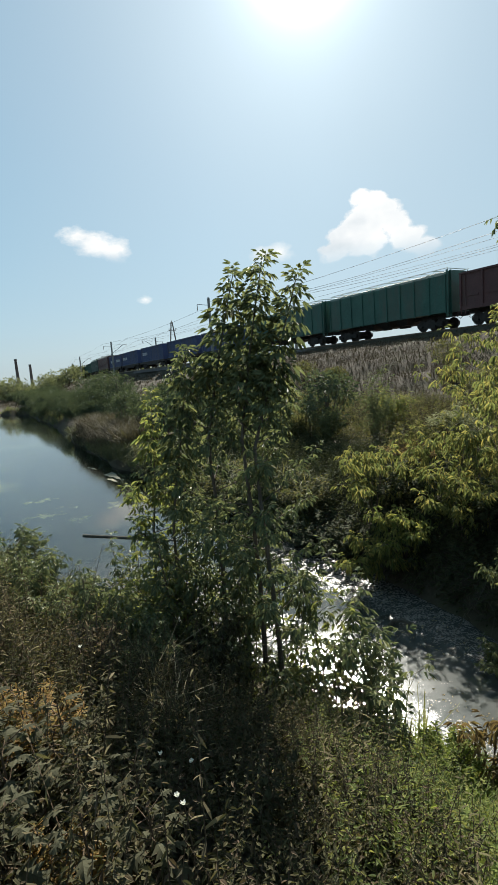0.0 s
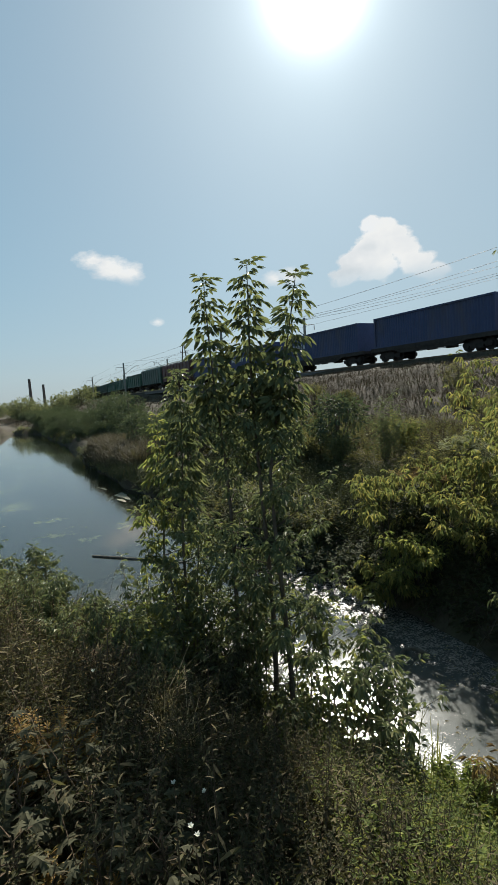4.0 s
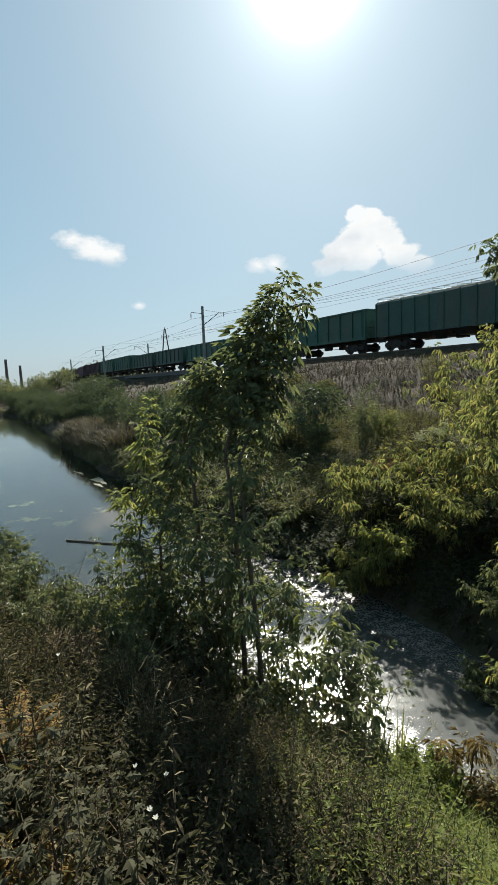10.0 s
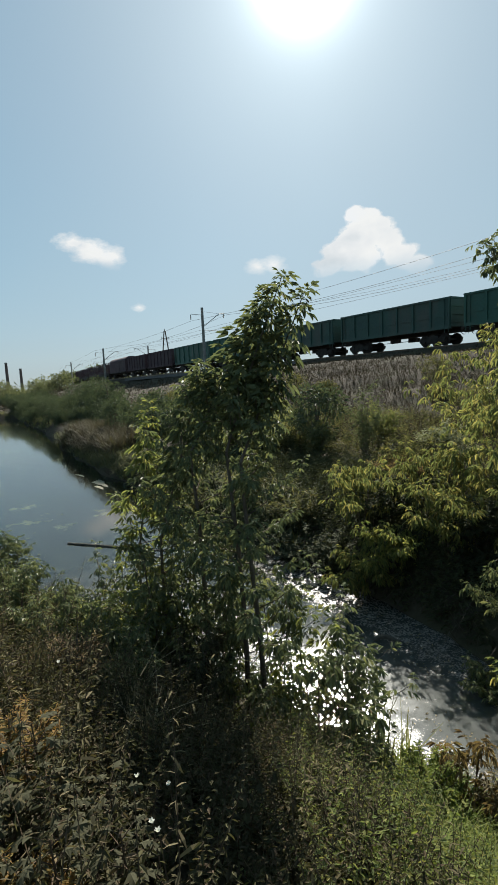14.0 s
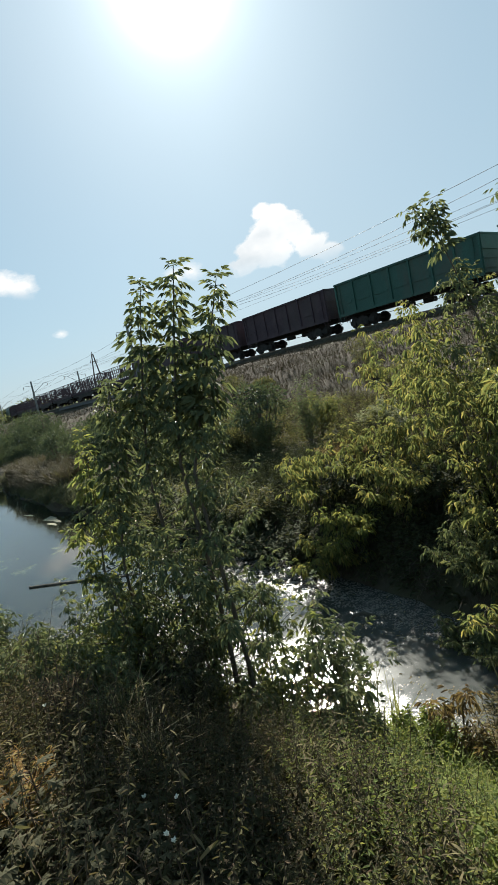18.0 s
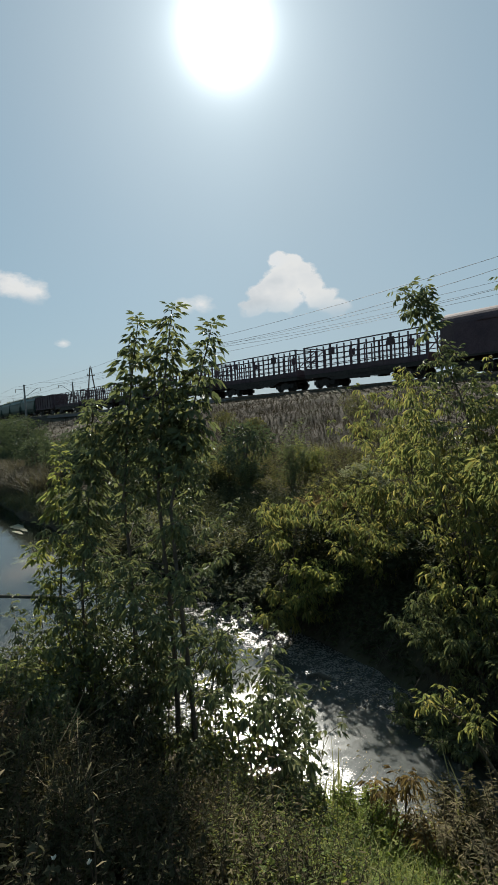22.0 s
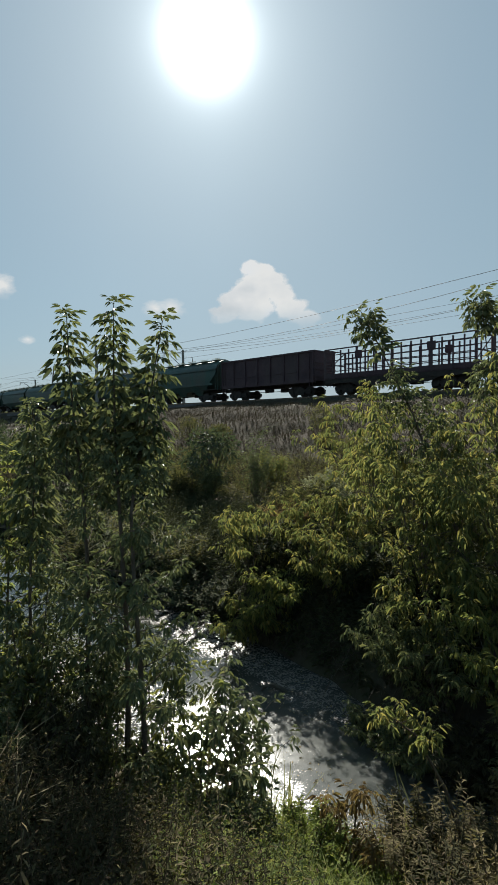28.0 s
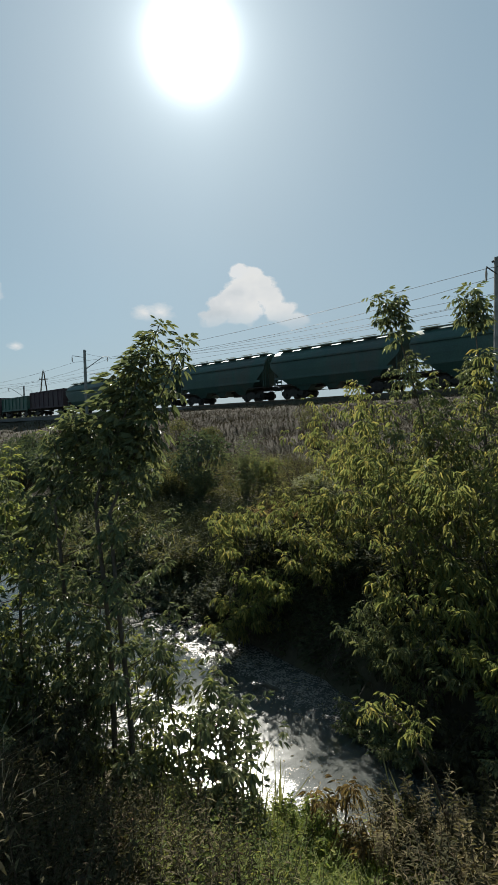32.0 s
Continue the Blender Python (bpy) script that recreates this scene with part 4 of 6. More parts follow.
def letter_marks(x0, count, z=1.25, h=0.52, w=0.3, gap=0.2):
    """Plain bars, one for each worn letter."""
    return [(x0 + k * (w + gap), x0 + k * (w + gap) + w, z, z + h) for k in range(count)]


for n, (kind, paint, label) in enumerate(TRAIN):
    middle, half = (JOINTS[n] + JOINTS[n + 1]) / 2, (JOINTS[n + 1] - JOINTS[n]) / 2 - 0.02
    key = (kind, str(paint), label, round(half, 1), n in TALL)
    if key in masters:
        ob = copy_thing(masters[key], Matrix.Identity(4))
    else:
        if kind == "hopper":
            ob = covered_hopper(half, paint, label)
        elif kind == "open":
            ob = gondola(half, paint, label, 3.6 if paint in (GREEN_PAINT, DARK_GREEN_PAINT) and n not in TALL else 3.95)
        elif kind == "van":
            ob = boxcar(half, paint, label)
        elif kind == "round":
            ob = round_hopper(half, paint, label)
        elif kind == "rack":
            ob = rack_wagon(half, label)
        else:
            ob = flat_wagon(half, "dark flat wagon carrying a blue shipping container")
        masters[key] = ob
    MOVING.append((ob, middle, 0.0))
    if kind == "box":
        marks = {"h": letter_marks(-5.5, 6), "a": letter_marks(-5.6, 7, 1.15), "b": letter_marks(-4.6, 7, 1.15) + letter_marks(1.1, 7, 1.15)}.get(paint, [])
        name = ("box", str(paint))
        if name in masters:
            c = copy_thing(masters[name], Matrix.Identity(4))
        else:
            c = container("blue corrugated shipping container with worn white lettering" if marks else "plain blue corrugated shipping container", marks)
            masters[name] = c
        MOVING.append((c, middle + (0.3 if paint == "a" else 0.0), 1.31))


def motions():
    """Everything that moves: the train along the near track."""
    for ob, middle, lift in MOVING:
        walk(ob, [(t, on_track(middle - SPEED * t, TRACK_D, RAIL_Z + lift) @ pose(0, 0, 0, 0, 0, 180)) for t in range(0, 33, 2)])
    sway()

# ---- plants ----
def unit(v):
    return v / (np.linalg.norm(v, axis=-1, keepdims=True) + 1e-9)


def leaflet(x, y, ang, length, width, z=0.0, droop=0.25):
    """A pointed, folded leaflet from x, y: six corners, two faces."""
    c, s = math.cos(ang), math.sin(ang)
    pts = [(0, 0, 0), (0.35, 0.5, 0.10), (0.72, 0.36, -0.02), (1, 0, -droop), (0.72, -0.36, -0.02), (0.35, -0.5, 0.10)]
    out = []
    for a, b, h in pts:
        a, b = a * length, b * width
        out.append((x + a * c - b * s, y + a * s + b * c, z + h * length * 0.6))
    return out


def pinnate(hang, broad):
    """A box elder leaf of five leaflets on an arched stalk, about one unit long. hang: how far the leaflets droop."""
    v = []
    for x, z, a, l, w, sink in ((0.3, 0.05, 1.05, 0.5, 0.15, 0.75), (0.3, 0.05, -1.05, 0.5, 0.15, 0.75), (0.55, 0.0, 0.62, 0.5, 0.15, 0.9), (0.55, 0.0, -0.62, 0.5, 0.15, 0.9), (0.6, -0.02, 0.0, 0.56, 0.17, 0.85)):
        c, s = math.cos(a), math.sin(a)
        for k, h, lift in ((0, 0, 0), (0.33, 0.5, 0.05), (0.7, 0.38, -0.02), (1, 0, -0.06), (0.7, -0.38, -0.02), (0.33, -0.5, 0.05)):
            sunk = sink * hang
            out, drop = k * (1 - 0.35 * sunk * k) * l, -sunk * l * k**1.4 * 0.75
            v.append((x + out * c - h * w * broad * s, out * s + h * w * broad * c, z + drop + lift * l))
    v += [(0, 0.008, 0), (0, -0.008, 0), (0.6, -0.008, 0.0), (0.6, 0.008, 0.0)]
    f = [q for k in range(5) for q in ((6 * k, 6 * k + 1, 6 * k + 2, 6 * k + 3), (6 * k, 6 * k + 3, 6 * k + 4, 6 * k + 5))]
    return np.array(v), f + [(30, 31, 32, 33)]


PINNATE, HANGING = pinnate(0.85, 1.1), pinnate(1.35, 0.8)
SINGLE = (np.array(leaflet(0, 0, 0, 1.0, 0.34)), [(0, 1, 2, 3), (0, 3, 4, 5)])
BROAD = (np.array(leaflet(0, 0, 0, 1.0, 0.62)), [(0, 1, 2, 3), (0, 3, 4, 5)])
NARROW = (np.array([(0, 0.05, 0), (0, -0.05, 0), (0.6, -0.09, 0.02), (0.6, 0.09, 0.02), (1, 0.01, -0.12), (1, -0.01, -0.12)]), [(0, 1, 2, 3), (3, 2, 5, 4)])


def lobed():
    """A deeply lobed leaf with pointed lobes, folded along its rib."""
    xs = [0.0, 0.16, 0.26, 0.42, 0.5, 0.66, 0.74, 1.0]
    wide, ahead = [0.03, 0.1, 0.4, 0.12, 0.36, 0.1, 0.22, 0.0], [0, 0, 0.12, 0, 0.14, 0, 0.12, 0]
    n = len(xs)
    v = [(x, 0, 0.06 * math.sin(3 * x) - 0.2 * x * x) for x in xs]
    for side in (1, -1):
        v += [(x + k, side * w, 0.16 * w - 0.25 * (x + k) ** 2 - 0.12 * (w > 0.2)) for x, w, k in zip(xs, wide, ahead)]
    f = [(k, k + 1, n + k + 1, n + k) for k in range(n - 1)] + [(k, 2 * n + k, 2 * n + k + 1, k + 1) for k in range(n - 1)]
    return np.array(v), f


LOBED = lobed()


def frames_for(way, droop, gen, spin=0.5):
    """Axes for leaves that point along way, sunk by droop, twisted a little."""
    w = way + np.stack([0 * droop, 0 * droop, -droop], -1)
    w = unit(w)
    up = np.zeros_like(w)
    up[:, 2] = 1
    up += gen.normal(0, spin, up.shape)
    side = unit(np.cross(up, w))
    return np.stack([w, side, np.cross(w, side)], 1)


def along(points, f):
    """Places at fractions f along a line of points."""
    p = np.asarray(points, float)
    t = np.linspace(0, 1, len(p))
    return np.stack([np.interp(f, t, p[:, k]) for k in range(3)], -1)


def shoot(sh_wood, sh_leaf, points, r0, r1, gen, count, size, start=0.1, droop=0.5, template=PINNATE, sides=5, taper=(1.0, 0.75), whorl=2):
    """A shoot with leaves in opposite pairs, which spread all round and hang."""
    sh_wood.tube(points, np.linspace(r0, r1, len(points)), sides, False)
    f = start + (1.0 - start) * np.linspace(0, 1.0, max(2, count // whorl)) ** (0.62 if whorl == 2 else 1.0)
    f = np.repeat(f, whorl) + gen.normal(0, 0.008 if whorl == 2 else 0.014, whorl * len(f))
    p = along(points, np.clip(f, 0, 1))
    turns = np.arange(whorl) * 2 * np.pi / whorl
    ang = np.repeat(np.cumsum(gen.normal(1.57, 0.35, len(f) // whorl)), whorl) + np.tile(turns, len(f) // whorl) + gen.normal(0, 0.25, len(f))
    way = np.stack([np.cos(ang), np.sin(ang), np.full(len(f), 0.25)], -1)
    lift = np.clip((f - 0.92) / 0.08, 0, 1)[:, None] * np.array([[0, 0, 0.9]])
    axes = frames_for(unit(way + lift), droop * gen.uniform(0.5, 1.5, len(f)), gen, 0.3)
    sh_leaf.scatter(*template, p, axes, size * gen.uniform(0.7, 1.2, len(f)) * np.interp(f, [0.55, 1.0], taper))


def sapling_parts(h, gen, lean=0.0, split=0.5, leaf=0.21, twigs=18, low=0.1, fat=1.0, tip=0.55, ball=0, crown=1.3):
    """A young box elder stem in two lengths, trunk and upper stem from split on, each with twigs and leaves."""
    pieces = []
    for lo, hi in ((0.0, split), (split, 1.0)):
        wood, green, sticks = Shape(), Shape(), []
        zs = np.linspace(lo, hi, 7)
        pts = np.stack([0.05 * np.sin(zs * 7 + lean) * h * 0.12, 0.05 * np.cos(zs * 5 + lean) * h * 0.12, zs * h], -1)
        origin = pts[0] * (lo > 0)
        pts = pts - origin
        rad = np.interp(zs, [0, 0.06, 0.6, 1], [0.046, 0.03, 0.016, 0.004]) * (h / 5)
        wood.tube(pts, rad, 8, False)
        n = twigs if lo == 0 else int(twigs * 0.7)
        for k in range(n):
            f = (low + (1 - low) * (k + 0.5) / n) if lo == 0 else (0.02 + 0.4 * (k + 0.5) / n)
            p = along(pts, np.array([f]))[0]
            rel = lo + f * (hi - lo)
            a = k * 2.4 + gen.normal(0, 0.4)
            L = fat * np.interp(rel, [0, 0.3, 0.5, 0.6, 0.75], [0.5, 0.85, 0.85, 0.66, 0.24]) * gen.uniform(0.55, 1.25) * (h / 5)
            way = np.array([math.cos(a), math.sin(a), 0])
            u = np.linspace(0, 1, 4)[:, None]
            tp = p + way * L * 0.85 * u + np.array([0, 0, L * gen.uniform(0.15, 0.7)]) * u**1.3
            stick = Shape()
            shoot(stick, green, tp, 0.007, 0.0025, gen, int(8 + 14 * L), leaf * gen.uniform(0.72, 1.0), 0.25, 0.3)
            sticks.append(stick)
        if lo > 0:
            length = h * (hi - lo)
            shoot(wood, green, pts, 0.001, 0.001, gen, 6 * int(min(crown, length) / (0.36 * leaf)), leaf, max(0.05, 1 - crown / length), 0.2, taper=(1.3, tip), whorl=6)
            for k in range(ball):
                p = along(pts, np.array([0.72 + 0.24 * k / ball]))[0]
                a, u, L = k * 2.4, np.linspace(0, 1, 4)[:, None], gen.uniform(0.2, 0.42)
                stick = Shape()
                shoot(stick, green, p + np.array([math.cos(a), math.sin(a), 0]) * L * u + np.array([0, 0, L * 0.7]) * u**1.3, 0.008, 0.003, gen, 10, leaf * 0.9, 0.4, 0.5)
                sticks.append(stick)
        pieces.append((wood, green, pts[0] + origin, sticks))
    return pieces


SWAYING = []


def sapling(name_label, x, y, h, seed, leaf_mat=LEAF_GREEN, split=0.5, leaf=0.21, twigs=20, low=0.2, sink=0.05, group="young trees on the bank", fat=1.0, tip=0.55, ball=0, crown=1.3):
    gen = np.random.default_rng(seed)
    z = float(ground_z(x, y)) - sink
    tree = thing("box_elder_sapling", name_label, "tree", pose(x, y, z), group)
    (w0, g0, _, t0), (w1, g1, pivot, t1) = sapling_parts(h, gen, seed, split, leaf, twigs, low, fat, tip, ball, crown)
    part("trunk", w0, BARK, tree, "slender grey-brown trunk", True)
    part("crown", g0, leaf_mat, tree)
    top = part("upper_stem", w1, BARK, tree, "thin swaying upper stem", True, m=Matrix.Translation(pivot))
    part("foliage", g1, leaf_mat, top)
    for t in t0:
        part("twig", t, BARK, tree, smooth=True)
    for t in t1:
        part("twig", t, BARK, top, smooth=True)
    return tree, top, (x, y, z), pivot, h


def bush(label, x, y, h, spread, seed, stems=9, leaf_mat=LEAF_GREEN, leaf=0.2, twigs=8, template=PINNATE, category="bush", name="box_elder_bush", lean=(0, 0), z=None, group="", density=1.0, wood_r=0.014, flop=0.25, droop=0.35, bare=0.3, tuft=0.2, reach=1.0):
    """Several arching stems from one root, each with leafy side shoots."""
    gen = np.random.default_rng(seed)
    z = float(ground_z(x, y)) - 0.04 if z is None else z
    b = thing(name, label, category, pose(x, y, z), group)
    green = Shape()
    for k in range(stems):
        wood = Shape()
        a = k * 2.4 + gen.normal(0, 0.3)
        out = spread * math.sqrt((k + 0.6) / stems) * gen.uniform(0.8, 1.1)
        top = h * gen.uniform(0.72, 1.05) * (1 - 0.45 * (out / max(spread, 0.01)) ** 2)
        u = np.linspace(0, 1, 7)[:, None]
        end = np.array([math.cos(a) * out + lean[0] * h, math.sin(a) * out + lean[1] * h, 0])
        pts = np.array([0.05 * math.cos(a), 0.05 * math.sin(a), 0]) + end * u**1.25 + np.array([0, 0, top]) * ((1 + flop) * u - flop * u**2.5)
        shoot(wood, green, pts, wood_r, 0.003, gen, int(28 * density), leaf, max(0.3, bare, 2 * tuft - 0.4), droop, template)
        stem = part("stem", wood, BARK, b, smooth=True)
        for j in range(twigs):
            f = bare - 0.18 + (1.1 - bare) * (j + gen.uniform(0.2, 0.8)) / twigs
            p = along(pts, np.array([f]))[0]
            a2 = gen.uniform(0, 6.28)
            L = min(h, 3.0) * gen.uniform(0.14, 0.28) * reach
            v = np.linspace(0, 1, 4)[:, None]
            tp = p + np.array([math.cos(a2), math.sin(a2), 0]) * L * v + np.array([0, 0, L * 0.5]) * v**1.5
            stick = Shape()
            shoot(stick, green, tp, 0.005, 0.002, gen, int(12 * density), leaf * 0.95, tuft, droop, template, 4)
            part("twig", stick, BARK, stem, smooth=True)
    part("foliage", green, leaf_mat, b)
    return b


def far_tree(label, x, y, h, spread, seed, leaf=0.35, count=1500, mat=None, name="distant_tree", z=None, group="trees in the distance"):
    """A tree or large shrub far off: trunk, limbs and an uneven crown of many leaf clumps."""
    gen = np.random.default_rng(seed)
    z = float(ground_z(x, y)) - 0.1 if z is None else z
    t = thing(name, label, "tree" if "tree" in name else "bush", pose(x, y, z), group)
    wood, green = Shape(), Shape()
    wood.tube([(0, 0, 0), (0.02 * h, 0, 0.5 * h), (0, 0.03 * h, 0.9 * h)], [0.03 * h, 0.02 * h, 0.005 * h], 6)
    lobes = []
    for k in range(11):
        a = k * 2.4
        r = spread * gen.uniform(0.25, 0.8)
        c = np.array([math.cos(a) * r, math.sin(a) * r, h * gen.uniform(0.3, 0.85)])
        c[2] = min(c[2], h * (1.0 - 0.35 * r / spread))
        lobes.append((c, spread * gen.uniform(0.28, 0.5)))
        wood.tube([(0, 0, h * 0.15), tuple(c * 0.6), tuple(c)], [0.012 * h, 0.008 * h, 0.003 * h], 4, False)
    lobes.append((np.array([0, 0, 0.85 * h]), spread * 0.35))
    which = gen.integers(0, len(lobes), count)
    d = unit(gen.normal(0, 1, (count, 3)))
    rad = np.array([lobes[i][1] for i in which])
    p = np.array([lobes[i][0] for i in which]) + d * (rad * gen.uniform(0.45, 1.08, count) )[:, None]
    p[:, 2] = np.clip(p[:, 2], 0.02 * h, None)
    axes = frames_for(unit(d + gen.normal(0, 0.5, d.shape)), gen.uniform(0, 0.6, count), gen, 0.8)
    green.scatter(*SINGLE, p, axes, leaf * gen.uniform(0.6, 1.3, count))
    part("trunk", wood, BARK, t)
    part("crown", green, mat or LEAF_FAR, t)
    return t


def stuff(name, shape, mat, label, category):
    ob = part(name, shape, mat, None, label)
    return tagged(ob, kind="stuff", category=category)


def blades(places, height, gen, width=0.012, bend=0.35, droop=0.5):
    """Grass: each blade two faces, bent over."""
    n = len(places)
    a = gen.uniform(0, 6.28, n)
    way = np.stack([np.cos(a), np.sin(a), 0 * a], -1)
    side = np.stack([-np.sin(a), np.cos(a), 0 * a], -1) * (width * gen.uniform(0.6, 1.4, n))[:, None]
    h = (height * gen.uniform(0.5, 1.2, n))[:, None]
    b = (bend * gen.uniform(0.1, 1.6, n))[:, None] * h
    up = np.array([[0, 0, 1.0]])
    mid = places + up * h * 0.6 + way * b * 0.35
    tip = places + up * h * (1 - droop * b / (h + 1e-6) * 0.4) + way * b
    v = np.stack([places - side, places + side, mid + side * 0.8, mid - side * 0.8, tip + side * 0.15, tip - side * 0.15], 1)
    f = (np.array([(0, 1, 2, 3), (3, 2, 4, 5)])[None] + (np.arange(n) * 6)[:, None, None]).reshape(-1, 4)
    return Shape().add(v.reshape(-1, 3), f)


def weeds(places, height, gen, per=16, leaf=0.08, template=SINGLE, top=0.0):
    """Upright weeds: a stalk and leaves in a spiral, largest below the middle."""
    n = len(places)
    h = height * gen.uniform(0.4, 1.25, n)
    lean = gen.normal(0, 0.3, (n, 2))
    stalk = np.concatenate([lean * h[:, None], h[:, None]], 1)
    wood = blades(places, 0.01, gen)
    a = gen.uniform(0, 6.28, n)
    side = np.stack([np.cos(a), np.sin(a), 0 * a], -1) * 0.0035
    v = np.stack([places - side, places + side, places + stalk + side * 0.3, places + stalk - side * 0.3], 1)
    wood = Shape().add(v.reshape(-1, 3), (np.array([(0, 1, 2, 3)])[None] + (np.arange(n) * 4)[:, None, None]).reshape(-1, 4))
    f = np.tile(np.linspace(0.12, 1.0, per), n)
    idx = np.repeat(np.arange(n), per)
    p = places[idx] + stalk[idx] * f[:, None]
    ang = np.tile(np.arange(per) * 2.4, n) + a[idx] + gen.normal(0, 0.3, n * per)
    way = np.stack([np.cos(ang), np.sin(ang), np.full(len(ang), 0.35)], -1)
    axes = frames_for(unit(way), gen.uniform(0.1, 0.9, len(ang)), gen, 0.4)
    green = Shape().scatter(*template, p, axes, leaf * np.interp(f, [0, 0.4, 1], [1.0, 1.2, 0.5]) * gen.uniform(0.6, 1.3, len(ang)))
    return wood, green


def strewn(n, gen, s0, s1, d0, d1, keep=None):
    """n places on the ground in a stretch of the plan."""
    s, d = gen.uniform(s0, s1, n), gen.uniform(d0, d1, n)
    x, y = at_sd(s, d)
    z = ground_z(x, y)
    ok = z > 0.02
    if keep is not None:
        ok &= keep(x, y, s, d)
    return np.stack([x, y, z - 0.02], -1)[ok]

# how far the tips of the three stems stand to the east of their roots, by the second
WIND = [
    (0, 0.42, 0.33, 0.54),
    (0.5, 0.70, 0.37, 0.50),
    (1, 0.59, 0.41, 0.68),
    (1.5, 0.36, 0.27, 0.50),
    (2, 0.06, -0.04, 0.26),
    (2.5, 0.15, 0.07, 0.30),
    (4.5, -0.09, -0.04, 0.27),
    (5, -0.06, -0.06, 0.23),
    (5.5, 0.14, 0.05, 0.32),
    (6, 0.67, 0.34, 0.48),
    (6.5, 1.01, 0.64, 0.72),
    (7, 0.94, 0.59, 0.75),
    (7.5, 0.79, 0.50, 0.66),
    (8, 0.80, 0.55, 0.71),
    (8.5, 0.65, 0.40, 0.63),
    (9, 0.69, 0.40, 0.52),
    (9.5, 0.87, 0.53, 0.69),
    (10, 1.01, 0.70, 0.77),
    (10.5, 1.03, 0.70, 0.75),
    (11, 0.89, 0.58, 0.71),
    (11.5, 0.66, 0.40, 0.53),
    (12, 0.13, 0.35, 0.57),
    (12.5, -0.11, -0.00, 0.18),
    (13, 0.14, -0.03, 0.23),
    (13.5, 0.85, 0.55, 0.80),
    (14, 0.97, 0.66, 0.73),
    (14.5, 0.45, 0.34, 0.55),
    (16.5, 0.30, 0.34, 0.51),
    (17, -0.13, -0.09, 0.14),
    (17.5, 0.14, 0.06, 0.37),
    (18, 0.37, 0.32, 0.55),
    (18.5, 0.49, 0.30, 0.49),
    (19, 0.20, 0.14, 0.44),
    (19.5, 0.20, 0.15, 0.40),
    (20, 0.22, 0.22, 0.49),
    (20.5, 0.12, 0.09, 0.38),
    (21, 0.00, 0.01, 0.22),
    (21.5, 0.24, 0.19, 0.52),
    (22, 0.26, 0.22, 0.47),
    (22.5, 0.24, 0.02, 0.35),
    (23, 0.42, 0.13, 0.32),
    (23.5, 0.66, 0.34, 0.56),
    (24, 0.78, 0.48, 0.67),
    (24.5, 0.53, 0.36, 0.61),
    (25, 0.26, 0.33, 0.50),
    (25.5, 0.27, 0.14, 0.36),
    (27.5, 0.08, 0.08, 0.35),
    (28, -0.09, -0.03, 0.27),
    (28.5, -0.18, -0.06, 0.18),
    (29, 0.13, 0.03, 0.34),
    (29.5, 0.62, 0.30, 0.52),
    (30, 0.75, 0.45, 0.61),
    (30.5, 0.78, 0.55, 0.66),
    (31, 0.81, 0.49, 0.65),
    (31.5, 0.92, 0.53, 0.64),
    (32, 1.03, 0.68, 0.78),
]

# ---- the near bank: tall young trees ----
STEMS = [("slender young box elder stem with drooping green leaves", -0.4, 5.25, 5.03, 11), ("tall young box elder with pinnate green leaves", -0.02, 5.1, 5.26, 12), ("young box elder stem leaning beside its neighbours", 0.14, 5.0, 5.16, 13)]
for label, x, y, h, seed in STEMS:
    SWAYING.append(sapling(label, x, y, h, seed, leaf=0.215, tip=0.85, low=0.3, twigs=18, split=0.62, fat=1.0))
SWAYING.append(sapling("shorter young box elder at the edge of the clump", -0.95, 5.6, 4.02, 14, leaf=0.21, twigs=15, low=0.35, fat=1.05, tip=0.9, ball=3))
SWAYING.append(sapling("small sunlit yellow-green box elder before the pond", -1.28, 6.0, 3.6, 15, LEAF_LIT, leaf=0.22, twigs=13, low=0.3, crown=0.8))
SWAYING.append(sapling("leaning young box elder with drooping green leaves on the far bank", 7.2, 9.2, 6.15, 33, LEAF_GREEN, split=0.6, twigs=14, leaf=0.34, low=0.45, tip=0.85, ball=7, crown=0.95))
SWAYING.append(sapling("young box elder with drooping green leaves beside its leaning neighbour", 8.2, 9.2, 6.0, 34, LEAF_GREEN, split=0.6, twigs=16, leaf=0.37, tip=0.8, ball=8, crown=0.75))
# how much of which stem's wind each of them takes, and how far it leans without wind
GUSTS = [(1, 1.0, 0.0), (2, 1.0, 0.0), (3, 1.0, 0.0), (1, 0.5, 0.1), (2, 0.3, 0.05), (0, 0.0, -2.0), (1, 0.15, -0.7)]
bush("green box elder bush below the young trees", -0.35, 5.6, 2.9, 0.75, 21, 5, twigs=5, density=0.6, leaf=0.22)
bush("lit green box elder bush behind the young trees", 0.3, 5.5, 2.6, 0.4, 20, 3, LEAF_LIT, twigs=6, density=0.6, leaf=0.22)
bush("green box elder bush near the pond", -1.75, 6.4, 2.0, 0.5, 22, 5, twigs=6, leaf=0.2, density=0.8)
bush("box elder bush near the pond in sunlit leaf colour", -1.25, 5.6, 1.6, 0.8, 25, 8, LEAF_LIT, twigs=6, density=0.8)
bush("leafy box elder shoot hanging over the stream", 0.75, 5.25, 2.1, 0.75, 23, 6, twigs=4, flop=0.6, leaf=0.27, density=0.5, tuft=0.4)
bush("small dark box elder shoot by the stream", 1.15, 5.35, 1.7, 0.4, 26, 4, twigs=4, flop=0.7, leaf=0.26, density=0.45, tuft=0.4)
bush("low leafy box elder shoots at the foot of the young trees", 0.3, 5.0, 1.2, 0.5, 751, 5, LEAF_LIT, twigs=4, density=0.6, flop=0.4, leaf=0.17)
